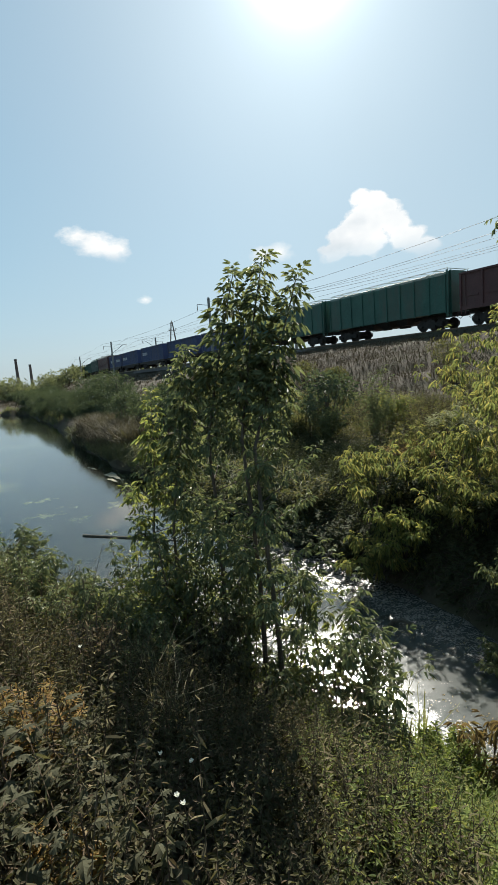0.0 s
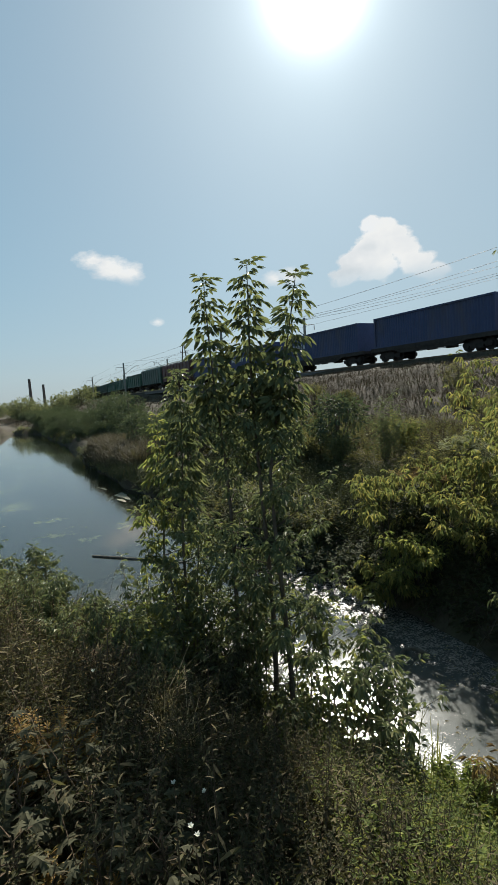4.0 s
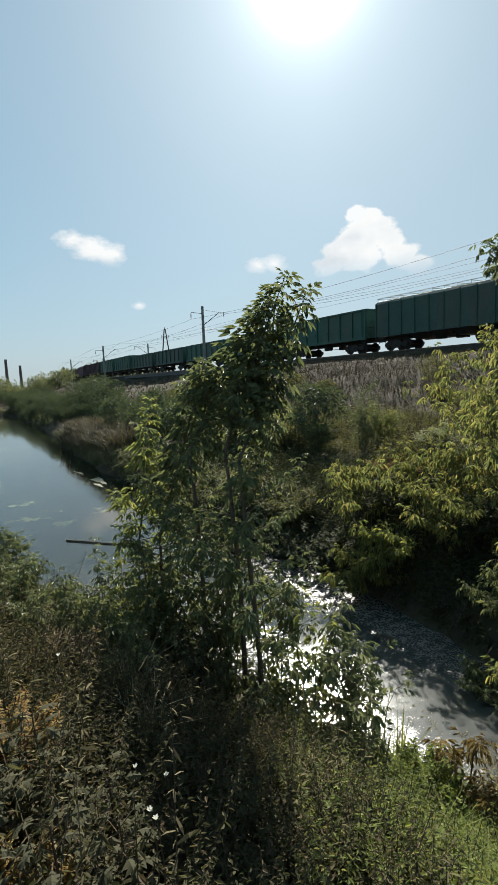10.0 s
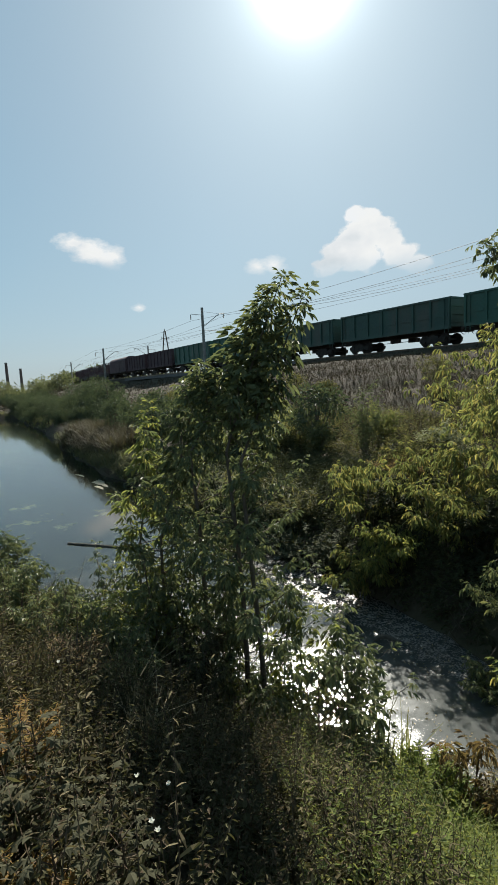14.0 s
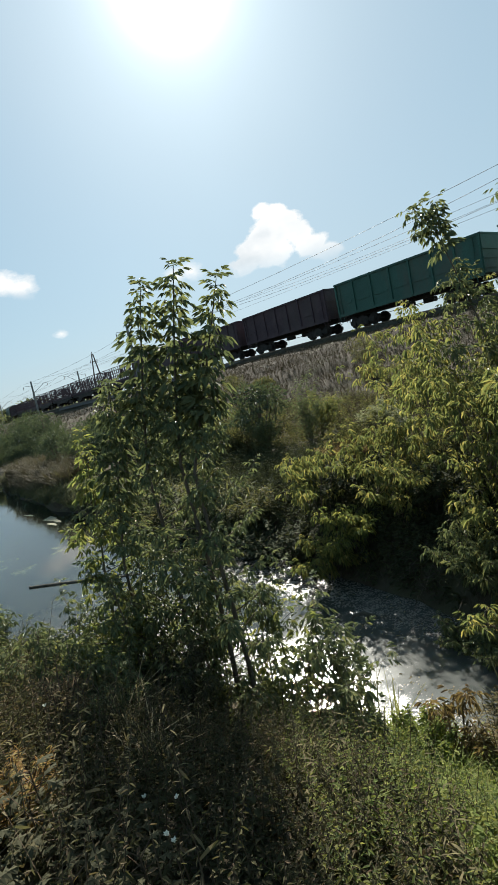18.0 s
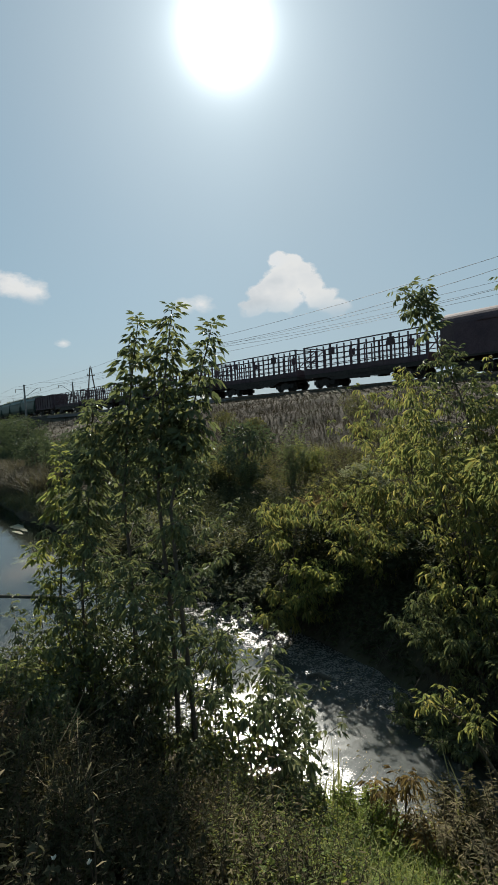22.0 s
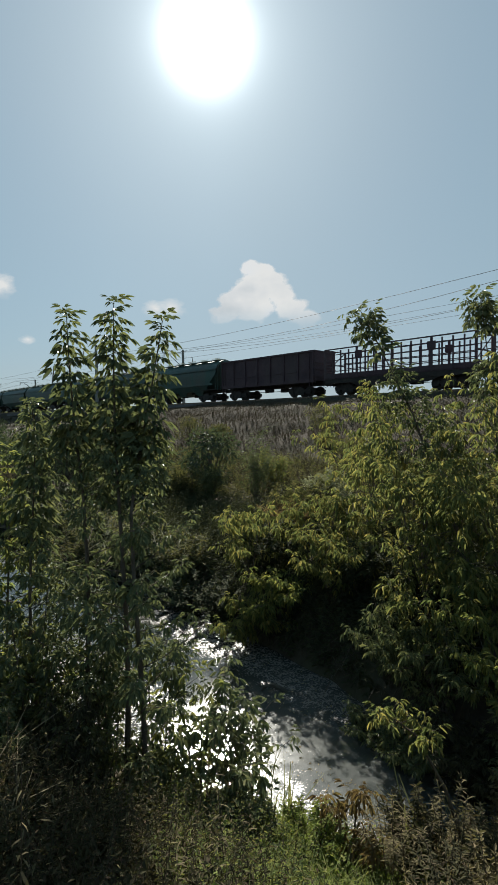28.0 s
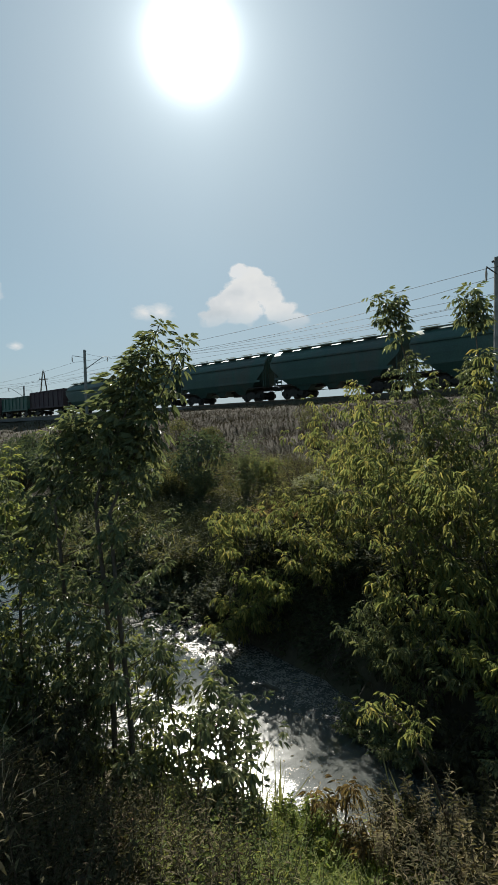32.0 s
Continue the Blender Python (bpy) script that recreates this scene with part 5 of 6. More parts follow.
bush("leafy box elder growth filling the clump", -0.95, 5.35, 2.0, 0.6, 754, 8, twigs=5, density=0.7, leaf=0.18, bare=0.15)
bush("leafy box elder growth filling the clump", -0.2, 5.35, 1.9, 0.5, 755, 7, twigs=5, density=0.7, leaf=0.18, bare=0.15)
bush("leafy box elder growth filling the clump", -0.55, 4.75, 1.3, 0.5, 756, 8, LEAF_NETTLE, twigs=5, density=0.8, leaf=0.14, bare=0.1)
bush("low leafy box elder shoots at the foot of the young trees", -0.6, 5.1, 1.2, 0.5, 753, 5, twigs=4, density=0.6, flop=0.4, leaf=0.17)
bush("thin green box elder shoot by the pond", -3.85, 8.2, 1.65, 0.16, 27, 3, twigs=6, leaf=0.17)
bush("green box elder bush on the pond shore", -3.3, 8.4, 0.7, 0.6, 28, 6, leaf=0.16)
bush("green box elder bush on the pond shore", -5.2, 9.4, 0.6, 0.7, 29, 6, leaf=0.16)
for k, (x, y, h) in enumerate([(-1.9, 4.7, 0.9), (-2.6, 5.4, 1.0), (-3.2, 6.3, 0.85), (-1.3, 4.5, 0.8), (-2.9, 4.4, 0.9), (-3.9, 7.1, 0.8), (-3.5, 5.3, 0.9), (-4.5, 8.0, 0.6)]):
    bush("low green leafy bush on the near bank", x, y, h, 0.55, 700 + k, 8, LEAF_GREEN, 0.15, twigs=5, density=0.9, group="low bushes on the near bank")

# ---- across the stream ----
def overhang(label, x, y, h, spread, seed, stems=8, mat=LEAF_YELLOW, leaf=0.34, twigs=5, **more):
    """A box elder whose leaves stand in hanging tufts at the ends of its twigs, with gaps between."""
    kept = dict(template=HANGING, density=0.5, tuft=0.6, reach=1.5, flop=0.7, bare=0.45)
    kept.update(more)
    return bush(label, x, y, h, spread, seed, stems, mat, leaf, twigs, **kept)


overhang("yellow-green box elder bush on the far bank", 2.95, 11.7, 2.0, 1.1, 31, 8, lean=(0, -0.12))
overhang("yellow-green box elder bush on the far bank", 4.7, 11.2, 2.1, 1.3, 32, 9, lean=(-0.05, -0.12))
overhang("bright green box elder shoot over the stream", 3.15, 10.2, 1.35, 0.5, 46, 5, LEAF_LIT, 0.3, 6, lean=(-0.2, -0.45), flop=0.9)
overhang("yellow-green box elder bush hanging over the stream", 2.55, 10.5, 1.35, 0.8, 50, 6, lean=(0, -0.25), flop=0.9)
overhang("yellow-green box elder bush hanging over the stream", 4.2, 9.7, 1.5, 0.9, 51, 7, lean=(0, -0.25), flop=0.9)
overhang("yellow-green box elder bush leaning over the stream", 5.2, 8.1, 3.1, 1.3, 44, 9, lean=(-0.15, -0.25), flop=0.8)
overhang("yellow-green box elder bush leaning over the stream", 6.0, 6.7, 3.4, 1.4, 45, 10, lean=(-0.12, -0.12), flop=0.8)
overhang("yellow-green box elder bush leaning over the stream", 6.9, 5.3, 3.4, 1.4, 37, 9, lean=(-0.12, -0.1), flop=0.8)
overhang("low yellow-green box elder growth hanging over the bank", 5.0, 7.2, 1.8, 1.1, 48, 7, lean=(-0.15, -0.2), flop=0.8)
overhang("low dull green box elder growth hanging over the bank", 5.3, 6.0, 1.9, 1.1, 49, 7, LEAF_YELLOW, 0.3, lean=(-0.15, -0.15), flop=0.8)
overhang("tall yellow-green box elder on the far bank", 6.1, 9.4, 4.3, 1.5, 34, 10, twigs=7, flop=0.5)
overhang("tall yellow-green box elder on the far bank", 7.3, 7.8, 4.6, 1.6, 35, 10, twigs=7, flop=0.5)
overhang("tall yellow-green box elder on the far bank", 6.4, 12.2, 4.2, 1.5, 36, 8, twigs=6, bare=0.5, lean=(-0.08, 0), flop=0.5)
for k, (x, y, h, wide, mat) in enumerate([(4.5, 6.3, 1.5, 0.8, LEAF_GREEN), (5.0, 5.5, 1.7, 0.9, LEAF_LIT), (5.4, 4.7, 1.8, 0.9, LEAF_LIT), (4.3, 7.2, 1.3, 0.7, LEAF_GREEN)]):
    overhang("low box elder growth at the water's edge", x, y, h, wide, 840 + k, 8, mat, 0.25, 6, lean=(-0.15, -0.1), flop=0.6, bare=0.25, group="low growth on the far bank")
for k, (x, y, h, wide) in enumerate([(4.0, 6.1, 1.0, 0.6), (4.4, 5.5, 1.1, 0.6), (4.75, 4.9, 1.2, 0.6), (5.1, 4.3, 1.2, 0.7), (3.75, 6.9, 0.9, 0.5)]):
    bush("tangled leafy growth hanging into the stream", x, y, h, wide, 860 + k, 9, (LEAF_GREEN, LEAF_NETTLE)[k % 2], 0.19, twigs=5, flop=0.7, density=0.7, bare=0.1, lean=(-0.2, -0.1), group="low growth on the far bank")
# fills the hollow of the bank, its shade painted by the dark leaf tones
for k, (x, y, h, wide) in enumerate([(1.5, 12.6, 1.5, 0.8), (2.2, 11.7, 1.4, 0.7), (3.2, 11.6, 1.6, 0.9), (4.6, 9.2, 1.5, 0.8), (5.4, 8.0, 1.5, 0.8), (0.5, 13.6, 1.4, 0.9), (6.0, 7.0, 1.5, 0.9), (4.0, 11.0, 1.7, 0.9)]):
    bush("leafy undergrowth in painted shade filling the foot of the far bank", x, y, h, wide, 820 + k, 12, LEAF_SHADED, 0.13, twigs=5, template=BROAD, name="shrub", density=1.4, bare=0.1, group="undergrowth below the far bank")
bush("dark green bush under the far bank", 1.6, 14.0, 1.7, 1.1, 39, 10, LEAF_SHRUB, 0.16, template=SINGLE, name="shrub")
bush("dark green bush under the far bank", 0.2, 16.0, 1.9, 1.3, 40, 10, LEAF_SHRUB, 0.16, template=SINGLE, name="shrub")
bush("dark green bush under the far bank", -1.8, 18.0, 2.0, 1.4, 41, 10, LEAF_SHRUB, 0.16, template=SINGLE, name="shrub")
bush("grey-leaved wormwood clump on the far slope", 6.3, 15.0, 1.7, 0.9, 42, 18, LEAF_GREY, 0.12, template=SINGLE, name="wormwood_clump", density=1.8)
bush("reddish-brown withering weed clump", 4.75, 14.2, 1.2, 1.1, 43, 14, LEAF_BROWN, 0.13, template=SINGLE, name="withered_weed_clump", density=1.6)

# ---- herbs and grass ----
gen = np.random.default_rng(50)
near = strewn(16000, gen, -3, 17, -9, 4.4, lambda x, y, s, d: (np.hypot(x, y) > 1.1) & (x < 0.9) & (y > 0.3))
main = near[:5200]
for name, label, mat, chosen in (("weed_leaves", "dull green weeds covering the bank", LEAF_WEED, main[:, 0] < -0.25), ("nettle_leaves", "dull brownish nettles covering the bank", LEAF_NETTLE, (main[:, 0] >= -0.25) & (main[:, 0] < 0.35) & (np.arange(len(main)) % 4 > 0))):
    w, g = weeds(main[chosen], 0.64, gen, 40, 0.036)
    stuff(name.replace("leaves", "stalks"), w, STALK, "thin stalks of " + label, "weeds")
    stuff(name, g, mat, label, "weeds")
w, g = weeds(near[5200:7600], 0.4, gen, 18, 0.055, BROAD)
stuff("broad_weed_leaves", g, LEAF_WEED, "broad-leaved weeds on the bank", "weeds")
w, g = weeds(near[7600:9600], 0.85, gen, 22, 0.055, NARROW)
stuff("thin_weed_stalks", w, STALK, "thin dry weed stalks on the bank", "weeds")
stuff("thin_weed_leaves", g, LEAF_STALKY, "narrow brownish weed leaves", "weeds")
close = strewn(9000, gen, -1, 6, -5, 2.5, lambda x, y, s, d: (np.hypot(x, y) > 1.1) & (np.hypot(x, y) < 4.2) & (x < 0.9) & (y > 0.3))
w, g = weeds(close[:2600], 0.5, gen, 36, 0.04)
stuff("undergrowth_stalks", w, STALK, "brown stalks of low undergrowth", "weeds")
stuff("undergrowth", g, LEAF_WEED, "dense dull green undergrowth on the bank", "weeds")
# these herbs take the lit leaf tones, so their sunlight is painted in
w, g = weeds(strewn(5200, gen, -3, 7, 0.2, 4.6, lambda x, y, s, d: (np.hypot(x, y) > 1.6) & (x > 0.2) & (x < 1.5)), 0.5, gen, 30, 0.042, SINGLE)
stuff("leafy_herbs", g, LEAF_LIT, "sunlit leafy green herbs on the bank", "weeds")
stuff("leafy_herb_stalks", w, STALK, "thin stalks of leafy herbs on the bank", "weeds")
right = strewn(26000, gen, -5, 6, 0.3, 4.6, lambda x, y, s, d: (np.hypot(x, y) > 2.2) & (x > 0.3))
stuff("bank_grass", blades(right, 0.26, gen, 0.0045, 0.9), GRASS_GREEN, "bright green grass on the stream bank", "grass")
w, g = weeds(right[:1500], 0.34, gen, 18, 0.055, BROAD)
stuff("low_weeds", g, GRASS_GREEN, "low fresh green herbs on the stream bank", "weeds")
stuff("low_weed_stalks", w, STALK, "stalks of low herbs on the stream bank", "weeds")
slope = np.concatenate([strewn(34000, gen, -16, 60, 15, 30.5), strewn(9000, gen, 60, 200, 9, 32.3), strewn(9000, gen, -16, 60, 30.5, 33.2)])
rough = np.concatenate([strewn(13000, gen, -16, 60, 14, 30.0), strewn(3000, gen, 60, 160, 9, 31)])
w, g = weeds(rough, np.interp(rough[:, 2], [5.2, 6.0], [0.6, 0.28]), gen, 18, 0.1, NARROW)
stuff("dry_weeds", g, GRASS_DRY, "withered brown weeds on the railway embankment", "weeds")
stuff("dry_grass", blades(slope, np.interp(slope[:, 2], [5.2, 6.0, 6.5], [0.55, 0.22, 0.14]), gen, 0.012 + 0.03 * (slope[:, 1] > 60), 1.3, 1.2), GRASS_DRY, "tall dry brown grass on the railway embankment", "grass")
# shade along the bank's edge comes from the darkened leaf colour
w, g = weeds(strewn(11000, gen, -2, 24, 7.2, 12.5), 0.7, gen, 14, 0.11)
stuff("bank_undergrowth", g, LEAF_SHADED, "undergrowth in painted shade on the edge of the far bank", "weeds")
shelf = strewn(15000, gen, -12, 60, 11.5, 20)
w, g = weeds(shelf, 0.65, gen, 14, 0.12)
stuff("tall_weed_stalks", w, STALK, "brown stalks of tall weeds beyond the stream", "weeds")
stuff("tall_weed_leaves", g, LEAF_SHRUB, "tall green weeds beyond the stream", "weeds")
fringe = strewn(11000, gen, -8, 30, 6.7, 9.9, lambda x, y, s, d: np.abs(d - far_shore(s)) < 0.7)
edge = np.concatenate([strewn(40000, gen, 11, 62, 6.0, 9.6, lambda x, y, s, d: np.abs(d - far_shore(s) - 0.5) < 0.6), strewn(9000, gen, 62, 108, 7, 12.5, lambda x, y, s, d: np.abs(d - far_shore(s) - 0.6) < 0.8)])
w, g = weeds(edge[::3], 0.6, gen, 12, 0.16, NARROW)
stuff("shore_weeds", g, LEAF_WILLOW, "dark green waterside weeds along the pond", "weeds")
stuff("shore_reeds", blades(edge, 0.8, gen, 0.018, 1.0, 1.2), REED, "dark reeds overhanging the pond's far bank", "reeds")
stuff("bank_fringe", blades(fringe, 0.45, gen, 0.008, 1.4, 1.6), REED_DEAD, "long grass hanging over the far bank", "grass")



def clump(label, name, x, y, count, height, spread, mat, seed, width=0.012, bend=0.5, category="reeds", z=None):
    """A tuft of long blades from one root."""
    gen = np.random.default_rng(seed)
    z = float(ground_z(x, y)) - 0.03 if z is None else z
    c = thing(name, label, category, pose(x, y, z))
    r = spread * np.sqrt(gen.uniform(0, 1, count))
    a = gen.uniform(0, 6.28, count)
    foot = np.stack([r * np.cos(a), r * np.sin(a), 0 * a], -1)
    for k in range(count):
        part("blade", blades(foot[k : k + 1], height, gen, width, bend), mat, c)
    return c


def lobed_weed(x, y, size, seed):
    """Lobed leaves in whorls up a short stem."""
    gen = np.random.default_rng(seed)
    b = thing("lobed_weed", "leafy weed with lobed dull green leaves", "weed", pose(x, y, float(ground_z(x, y)) - 0.02), "lobed weeds on the bank")
    part("stem", Shape().tube([(0, 0, 0), (0.02, 0.01, size), (0, 0.02, 2.1 * size)], [0.006, 0.005, 0.003], 5), STALK, b)
    for k in range(18):
        a, up = k * 2.4 + gen.normal(0, 0.3), size * (0.7 + 1.4 * k / 17)
        way = np.array([math.cos(a), math.sin(a), 0.35])
        out = size * gen.uniform(0.15, 0.4)
        tip = np.array([0, 0.02, up]) + way * out
        part("leaf_stalk", Shape().tube([(0, 0.02, up - 0.01), tuple(tip)], [0.003, 0.002], 4, False), STALK, b)
        axes = frames_for(way[None], np.array([gen.uniform(0.1, 0.5)]), gen, 0.3)
        part("leaf", Shape().scatter(*LOBED, tip[None], axes, np.array([size * gen.uniform(0.4, 0.62) * (1.1 - 0.5 * k / 17)])), LEAF_NETTLE, b)


for k, (x, y, size) in enumerate([(-0.95, 2.0, 0.26), (-0.8, 1.75, 0.25), (-1.05, 1.7, 0.27), (-0.7, 1.5, 0.24), (-0.95, 1.45, 0.25), (-0.62, 1.9, 0.24), (-1.25, 1.95, 0.27), (-0.5, 1.6, 0.22), (1.9, 2.9, 0.2), (2.5, 3.1, 0.22), (3.0, 3.5, 0.24), (2.2, 2.4, 0.2)]):
    lobed_weed(x, y, size * 0.85, 600 + k)
for k, (x, y, h, wide) in enumerate([(-1.15, 2.2, 0.5, 0.2), (-0.8, 1.5, 0.36, 0.14)]):
    bush("feathery orange-yellow withering weed on the bank", x, y, h, wide, 61 + 7 * k, 26, LEAF_ORANGE, 0.05, template=NARROW, twigs=0, name="autumn_weed", category="weed", density=2.6, wood_r=0.004, group="autumn weeds on the bank")


def white_flower(x, y, h, seed):
    """A single pale flower with upright petals on a thin stalk."""
    gen = np.random.default_rng(seed)
    fl = thing("white_flower", "small white wild flower on a thin stalk", "flower", pose(x, y, float(ground_z(x, y)) - 0.02), "white flowers on the bank")
    part("stalk", Shape().tube([(0, 0, 0), (0.02, 0, h * 0.6), (0, 0.01, h)], [0.004, 0.003, 0.002], 5), STALK, fl)
    for k in range(5):
        a = k * 1.26 + gen.normal(0, 0.2)
        axes = frames_for(np.array([[math.cos(a) * 0.5, math.sin(a) * 0.5, 0.9]]), np.array([0.0]), gen, 0.2)
        part("petal", Shape().scatter(*BROAD, np.array([[0, 0, h - 0.01]]), axes, np.array([0.02])), PETAL, fl)


for k, (x, y) in enumerate([(-0.52, 1.99), (-0.4, 2.06), (-0.39, 1.63), (-0.36, 1.58), (-1.1, 2.75)]):
    white_flower(x, y, 0.52 if k < 4 else 0.6, 640 + k)
bush("reddish-brown withered weed on the bank", -1.45, 3.9, 0.7, 0.3, 63, 24, LEAF_BROWN, 0.07, template=NARROW, twigs=0, name="autumn_weed", category="weed", density=1.5)
clump("pale straw-coloured dry grass tuft", "dry_grass_tuft", -0.75, 3.3, 60, 0.5, 0.14, DRY_STRAW, 64, 0.005, 0.7, "grass")
clump("pale straw-coloured dry grass tuft", "dry_grass_tuft", -1.0, 3.9, 40, 0.6, 0.12, DRY_STRAW, 65, 0.005, 0.7, "grass")
clump("tall green reed tuft at the water's edge", "reed_tuft", 1.36, 4.95, 18, 1.0, 0.12, REED, 66, 0.013, 0.25)
clump("bent green reed tuft at the water's edge", "reed_tuft", 1.6, 4.9, 10, 0.75, 0.08, REED, 67, 0.012, 0.9)
bush("withered box elder shoot over the stream", 2.2, 4.6, 0.75, 0.35, 68, 3, LEAF_BROWN, 0.22, twigs=3, flop=0.9, template=HANGING, density=0.6, tuft=0.4)
bush("leafy green herb at the water's edge", 1.75, 4.6, 0.55, 0.4, 69, 36, GRASS_GREEN, 0.07, template=SINGLE, twigs=0, name="waterside_herb", category="weed", density=1.6)
bush("leafy green herb on the stream bank", 0.9, 4.5, 0.7, 0.5, 70, 36, LEAF_GREEN, 0.08, template=SINGLE, twigs=0, name="waterside_herb", category="weed", density=1.6)
# tangle of dry stalks where the stream bank turns
bush("tangle of dry brown weed stalks on the bank", 3.35, 4.35, 1.15, 0.35, 71, 36, LEAF_STALKY, 0.08, template=NARROW, twigs=0, name="dry_weed_clump", category="weed", density=2.4, wood_r=0.005)
bush("tangle of dry brown weed stalks on the bank", 3.9, 4.0, 1.2, 0.4, 72, 36, LEAF_STALKY, 0.08, template=NARROW, twigs=0, name="dry_weed_clump", category="weed", density=2.4, wood_r=0.005)
bush("withered reddish weed at the water's edge", 3.0, 4.9, 0.8, 0.35, 73, 27, LEAF_BROWN, 0.07, template=NARROW, twigs=0, name="dry_weed_clump", category="weed", density=1.2)
clump("tuft of long green and brown reeds", "reed_tuft", 2.85, 4.3, 34, 0.95, 0.25, REED, 74, 0.012, 0.5)
clump("tuft of long green and brown reeds", "reed_tuft", 3.6, 4.4, 44, 1.35, 0.3, REED, 75, 0.013, 0.5)
clump("tuft of long green and brown reeds", "reed_tuft", 4.2, 4.2, 44, 1.4, 0.35, REED, 76, 0.013, 0.5)
stalk = thing("leaning_shoot", "thick leaning brown shoot with yellow-green leaves at its tip", "plant", pose(3.4, 4.05, float(ground_z(3.4, 4.05)) - 0.05))
wood, dead, tips = Shape(), Shape(), Shape()
shoot(wood, dead, [(0, 0, 0), (-0.05, 0.2, 0.6), (-0.14, 0.5, 1.15), (-0.25, 0.85, 1.5), (-0.42, 1.15, 1.6)], 0.03, 0.006, gen, 40, 0.12, 0.15, 0.9, NARROW, 7)
part("stem", wood, STALK, stalk, smooth=True)
part("withered_leaves", dead, LEAF_STALKY, stalk, "shrivelled brown leaves")
for k in range(7):
    a, L = -1.6 + 0.75 * k, 0.26 + 0.05 * (k % 3)
    root = np.array([-0.25, 0.85, 1.5]) + np.array([-0.17, 0.3, 0.05]) * (k % 4) / 3
    u = np.linspace(0, 1, 4)[:, None]
    stick = Shape()
    shoot(stick, tips, root + np.array([math.cos(a) * L, math.sin(a) * L, 0]) * u + np.array([0, 0, 0.1]) * u, 0.006, 0.002, gen, 8, 0.24, 0.5, 0.4, HANGING, 4)
    part("twig", stick, BARK, stalk, smooth=True)
part("foliage", tips, LEAF_YELLOW, stalk, "hanging yellow-green leaves")
for k, (x, y, h, mat) in enumerate([(3.6, 4.4, 1.2, LEAF_STALKY), (3.9, 3.9, 1.2, LEAF_WEED), (4.1, 4.6, 1.3, LEAF_STALKY), (2.45, 4.2, 0.7, LEAF_STALKY), (2.75, 4.35, 0.9, LEAF_WEED), (3.05, 4.1, 1.0, LEAF_STALKY), (3.3, 3.8, 1.1, LEAF_WEED), (2.6, 3.55, 0.8, LEAF_WEED), (3.0, 3.4, 0.9, LEAF_STALKY), (3.5, 3.3, 0.9, LEAF_WEED), (2.95, 4.6, 0.9, LEAF_STALKY)]):
    bush("clump of tall half-dry weeds above the stream", x, y, h * 1.3, 0.3, 730 + k, 16, mat, 0.09, template=NARROW if k % 2 else SINGLE, twigs=0, name="dry_weed_clump", category="weed", density=1.3, wood_r=0.005, group="dry weeds above the stream")
mound = strewn(9000, gen, -1.5, 4.5, 2.6, 4.7, lambda x, y, s, d: (x > 1.3) & (np.hypot(x - 2.2, y - 3.9) < 1.0))
stuff("lush_grass", blades(mound, 0.26, gen, 0.004, 0.7), GRASS_GREEN, "lush fine green grass above the stream", "grass")
w, g = weeds(strewn(1500, gen, -6, 2, 2.2, 5.1, lambda x, y, s, d: (x > 2.0) & (np.hypot(x, y) > 2.2)), 0.6, gen, 18, 0.08, NARROW)
stuff("rank_grass_stalks", w, DRY_STRAW, "dry grass stalks on the stream bank", "grass")
stuff("rank_grass_leaves", g, LEAF_STALKY, "rank brownish grass on the stream bank", "grass")

# ---- things in the water ----
def in_water(name, label, category, points, radii, mat, kind_part):
    p0 = points[0]
    t = thing(name, label, category, pose(*p0))
    part(kind_part, Shape().tube([tuple(np.subtract(p, p0)) for p in points], radii, 8), mat, t)


in_water("floating_pole", "thin dark pole floating on the pond", "pole", [(-5.42, 15.34, 0.015), (-3.7, 14.7, 0.005), (-2.0, 14.03, -0.02)], [0.04, 0.05, 0.05], DRIFTWOOD, "shaft")
in_water("snag", "dark broken branch sticking out of the stream", "branch", [(0.78, 10.3, -0.1), (0.95, 10.25, 0.08), (1.14, 10.2, 0.26)], [0.05, 0.05, 0.03], DRIFTWOOD, "branch")
in_water("sunken_branch", "curved dark branch arching from the stream", "branch", [(2.28, 8.5, -0.05), (2.36, 8.48, 0.07), (2.52, 8.42, 0.1), (2.7, 8.35, 0.03), (2.76, 8.3, -0.06)], [0.03, 0.035, 0.04, 0.035, 0.03], DRIFTWOOD, "branch")


def raft(x, y, long, wide, seed, turn):
    """A patch of floating scum, thin and ragged."""
    g = np.random.default_rng(seed)
    n = 28
    a = np.arange(n) * 2 * np.pi / n
    r = 1 + 0.25 * np.sin(3 * a + seed) + g.normal(0, 0.12, n)
    ring = np.stack([r * np.cos(a) * long, r * np.sin(a) * wide], -1)
    sh = Shape().add([(*p, 0.012) for p in ring] + [(*(p * 1.02), -0.02) for p in ring] + [(0, 0, 0.016)], [(k, (k + 1) % n, 2 * n) for k in range(n)])
    sh.f.append(np.array([(k + n, (k + 1) % n + n, (k + 1) % n, k) for k in range(n)]))
    t = thing("scum_patch", "pale patch of scum floating by the bank", "scum", pose(x, y, 0, 0, 0, turn), "scum patches on the pond")
    part("scum", sh, SCUM, t)


for k, (s, d, long, wide) in enumerate([(25.3, 6.55, 1.0, 0.22), (24.2, 6.2, 0.5, 0.1), (28.5, 6.3, 0.5, 0.08)]):
    raft(*at_sd(s, d), long, wide, 80 + k, 120 + 5 * k)
fl = gen.uniform(0, 1, (2600, 2))
fs, fd = -3 + 12 * fl[:, 0], 4.4 + 4.4 * fl[:, 1]
fx, fy = at_sd(fs, fd)
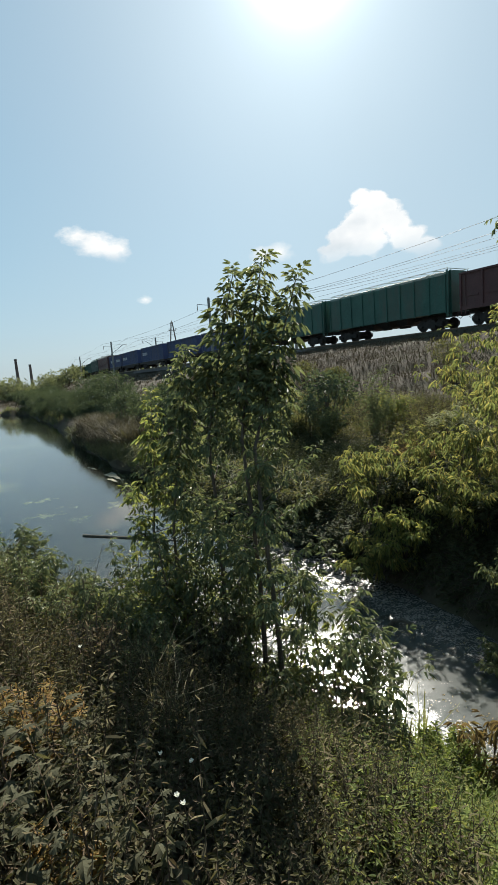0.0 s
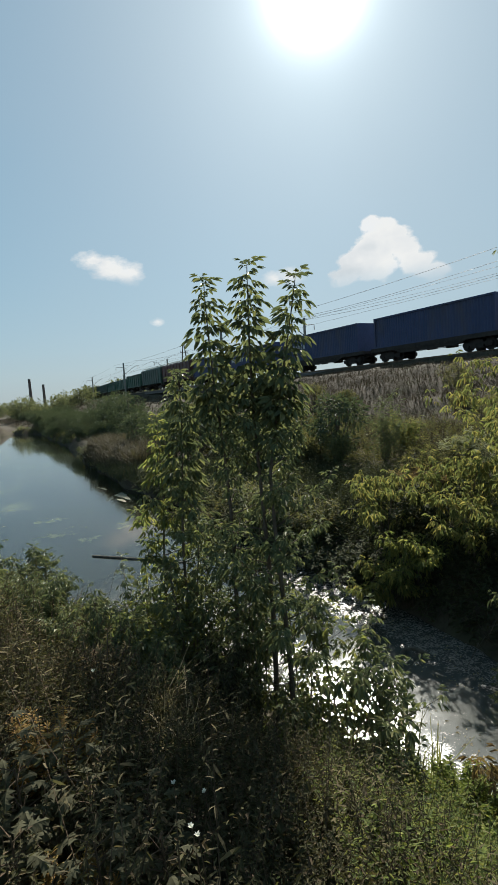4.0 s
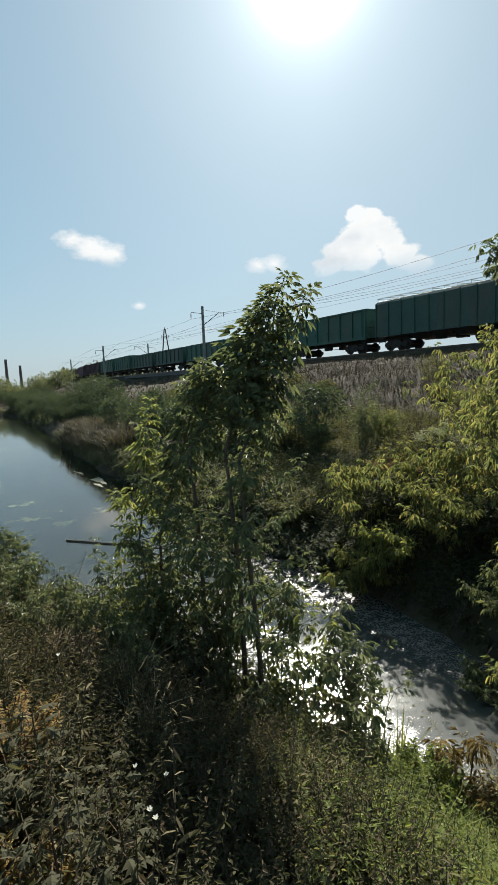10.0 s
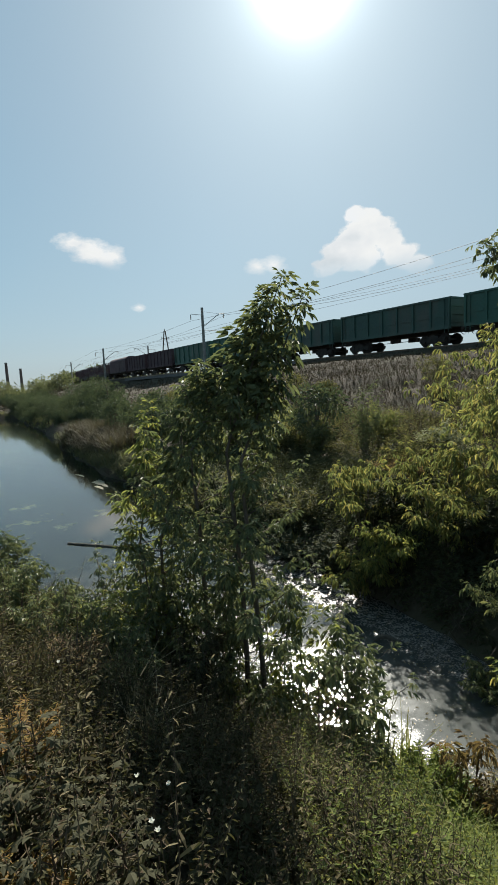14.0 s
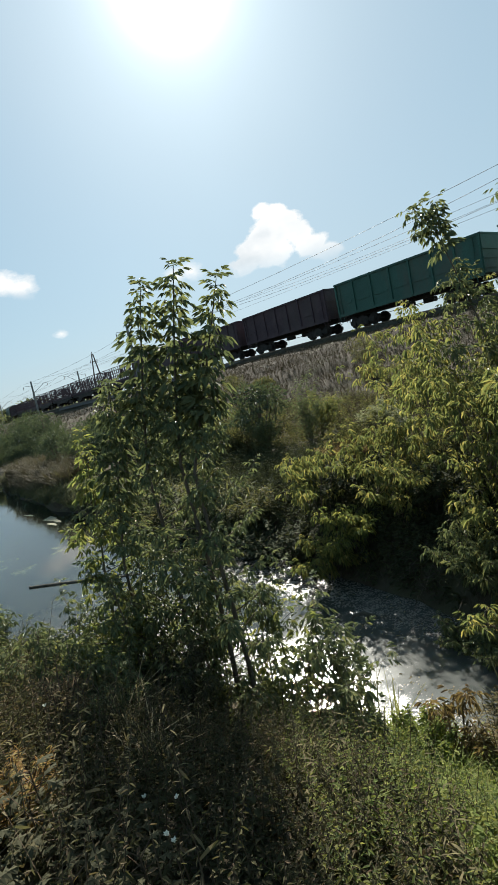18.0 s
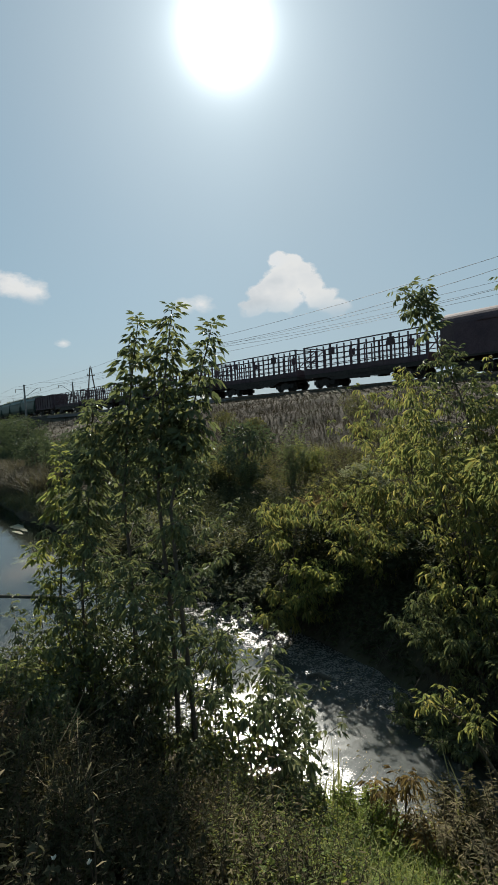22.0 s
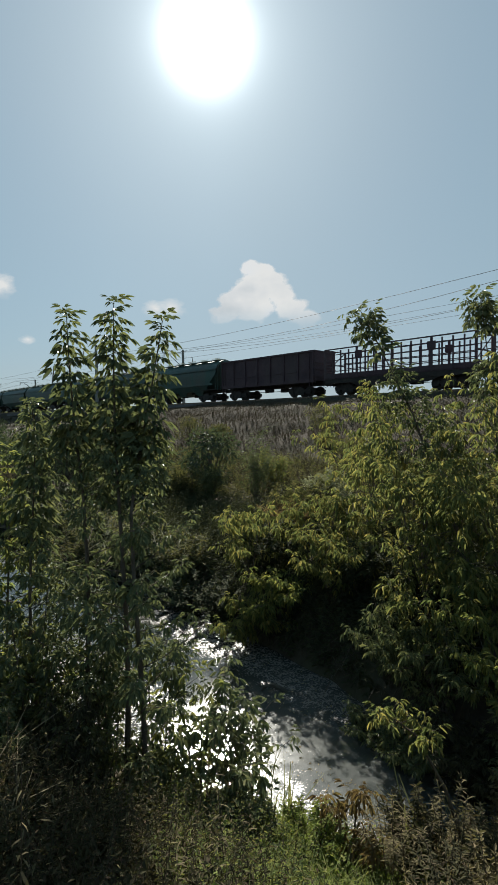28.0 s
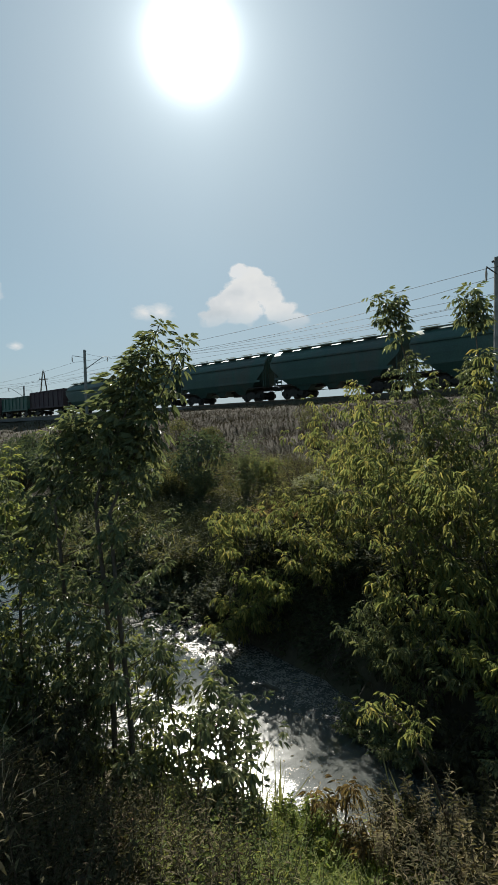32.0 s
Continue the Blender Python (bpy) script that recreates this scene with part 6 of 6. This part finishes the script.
keep = (wave(fx, fy, 0.5, 6) + 0.5 * wave(fx, fy, 0.2, 8) > 0.25) & (fd < far_shore(fs) - 0.1) & (fd > near_shore(fs) + 0.15)
spots = np.stack([fx, fy, np.full_like(fx, 0.006)], -1)[keep]
flat = np.stack([unit(np.stack([np.cos(fx * 9), np.sin(fx * 9), 0.05 * np.sin(fy * 30)], -1)), np.stack([-np.sin(fx * 9), np.cos(fx * 9), 0 * fx], -1), np.tile([0, 0, 1.0], (len(fx), 1))], 1)[keep]
stuff("floating_debris", Shape().scatter(*SINGLE, spots, flat, gen.uniform(0.02, 0.07, len(spots))), DRY_STRAW, "fallen leaves and flecks floating on the stream", "debris")

# ---- shrubs on the embankment and along the pond ----
for k in range(46):
    s, d = gen.uniform(4, 60), gen.uniform(11, 26)
    x, y = at_sd(s, d)
    hh = gen.uniform(1.0, 2.0)
    far_tree("green shrub among dry grass on the embankment", x, y, hh, hh * 0.6, 300 + k, 0.13, 1300, LEAF_SHRUB, "embankment_shrub", group="shrubs on the embankment")
bush("dull green young tree on the embankment slope", 4.9, 18.8, 2.6, 0.7, 400, 9, LEAF_GREEN, 0.2, name="embankment_shrub", group="shrubs on the embankment", density=0.8)
bush("dull green young tree on the embankment slope", 5.9, 19.6, 2.0, 0.7, 401, 8, LEAF_YELLOW, 0.2, name="embankment_shrub", group="shrubs on the embankment", density=0.8)
bush("dull green young tree on the embankment slope", 3.2, 19.4, 2.0, 0.8, 402, 8, LEAF_GREEN, 0.2, name="embankment_shrub", group="shrubs on the embankment", density=0.8)
for k in range(60):
    s, d = 17 + k * 1.55 + gen.uniform(-1, 1), (9.8 if k % 2 else 12.0) + gen.uniform(0, 2) + 0.03 * k
    x, y = at_sd(s, d)
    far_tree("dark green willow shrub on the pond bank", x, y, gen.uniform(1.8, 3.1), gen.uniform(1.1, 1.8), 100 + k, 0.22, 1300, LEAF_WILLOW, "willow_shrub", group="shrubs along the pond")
for s, d, hh, wide in ((46, 13.2, 4.0, 2.4), (52, 13.8, 4.3, 2.6), (58, 14.5, 4.2, 2.6), (65, 16, 3.8, 2.6)):
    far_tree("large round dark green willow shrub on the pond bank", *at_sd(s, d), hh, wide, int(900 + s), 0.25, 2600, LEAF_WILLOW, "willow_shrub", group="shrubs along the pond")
patch = strewn(9000, gen, 27, 42, 7.9, 10.5)
stuff("brown_reeds", blades(patch, 1.3, gen, 0.02, 0.7), REED_DEAD, "bed of brown reeds on the pond bank", "reeds")
for k in range(34):
    s, d = gen.uniform(75, 190), gen.uniform(12.5, 20)
    x, y = at_sd(s, d)
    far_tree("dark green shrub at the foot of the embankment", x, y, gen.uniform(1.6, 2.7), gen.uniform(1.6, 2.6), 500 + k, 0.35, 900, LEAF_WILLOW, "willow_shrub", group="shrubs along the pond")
for k in range(40):
    a, r = radians(-36 + k * 0.75), gen.uniform(150, 330)
    far_tree("dark tree on the horizon", math.sin(a) * r, math.cos(a) * r, gen.uniform(3.2, 6.0) + (1.6 if 9 < k < 16 else 0), gen.uniform(3, 5.5), 200 + k, 0.9, 700)


def make_chimney(az, r, top, wide):
    x, y = math.sin(radians(az)) * r, math.cos(radians(az)) * r
    c = thing("factory_chimney", "tall dark brick factory chimney", "chimney", pose(x, y, 0), "factory chimneys")
    part("shaft", Shape().tube([(0, 0, 0), (0, 0, top)], [wide, wide * 0.68], 16), BRICKWORK, c)
    part("rim", Shape().tube([(0, 0, top - 1.0), (0, 0, top + 0.2)], [wide * 0.76, wide * 0.76], 16), CONCRETE, c)


make_chimney(-23.7, 600, 37, 1.9)
make_chimney(-22.4, 640, 32, 1.9)


# how far the tip of the leaning tree across the stream stands from its root, eastward
LEANING = [(0, -2.0), (8, -2.1), (14.5, -2.2), (17, -2.55), (18, -1.6), (19, -2.26), (19.5, -2.17), (20, -1.94), (21, -2.47), (22, -1.98), (23, -2.03), (24, -1.58), (25, -2.35), (28, -2.38), (29, -2.27), (30, -2.05), (31, -1.78), (32, -1.5)]


# how far the tips of the tall stems bend away to the north
NODDING = [(0, 0.55), (1, 0.45), (2, 0.4), (4.5, 0.0), (6, 0.0), (7, 0.2), (8, 0.33), (10, 0.5), (11, 0.6), (12, 0.8), (13, 0.35), (14, 0.5), (16.5, 0.25), (18, 0.0), (20, 0.05), (21, 0.35), (22, 0.35), (24, 0.25), (28, 0.2), (30, 0.4), (31, 0.5), (32, 0.4)]


def sway():
    """The tall stems bend in the wind, their upper halves more."""
    for (tree, top, base, pivot, h), (column, share, more) in zip(SWAYING, GUSTS):
        lower, upper = [], []
        for row in WIND:
            off = float(np.interp(row[0], *zip(*LEANING))) if column == 0 else row[column] * share + more
            low = math.degrees(math.atan2(off * (-0.2 if abs(more) < 0.04 else 0.15 if more > 0 else 0.9), h))
            rest = off - h * math.sin(radians(low))
            high = math.degrees(math.atan2(rest, h - pivot[2]))
            lower.append((row[0], pose(*base, 0.25 * low, low, 0)))
            nod = float(np.interp(row[0], *zip(*NODDING))) if more == 0.0 else 0.0
            upper.append((row[0], pose(*pivot, -math.degrees(math.atan2(nod, h - pivot[2])), high, 0)))
        walk(tree, lower)
        walk(top, upper)


motions()
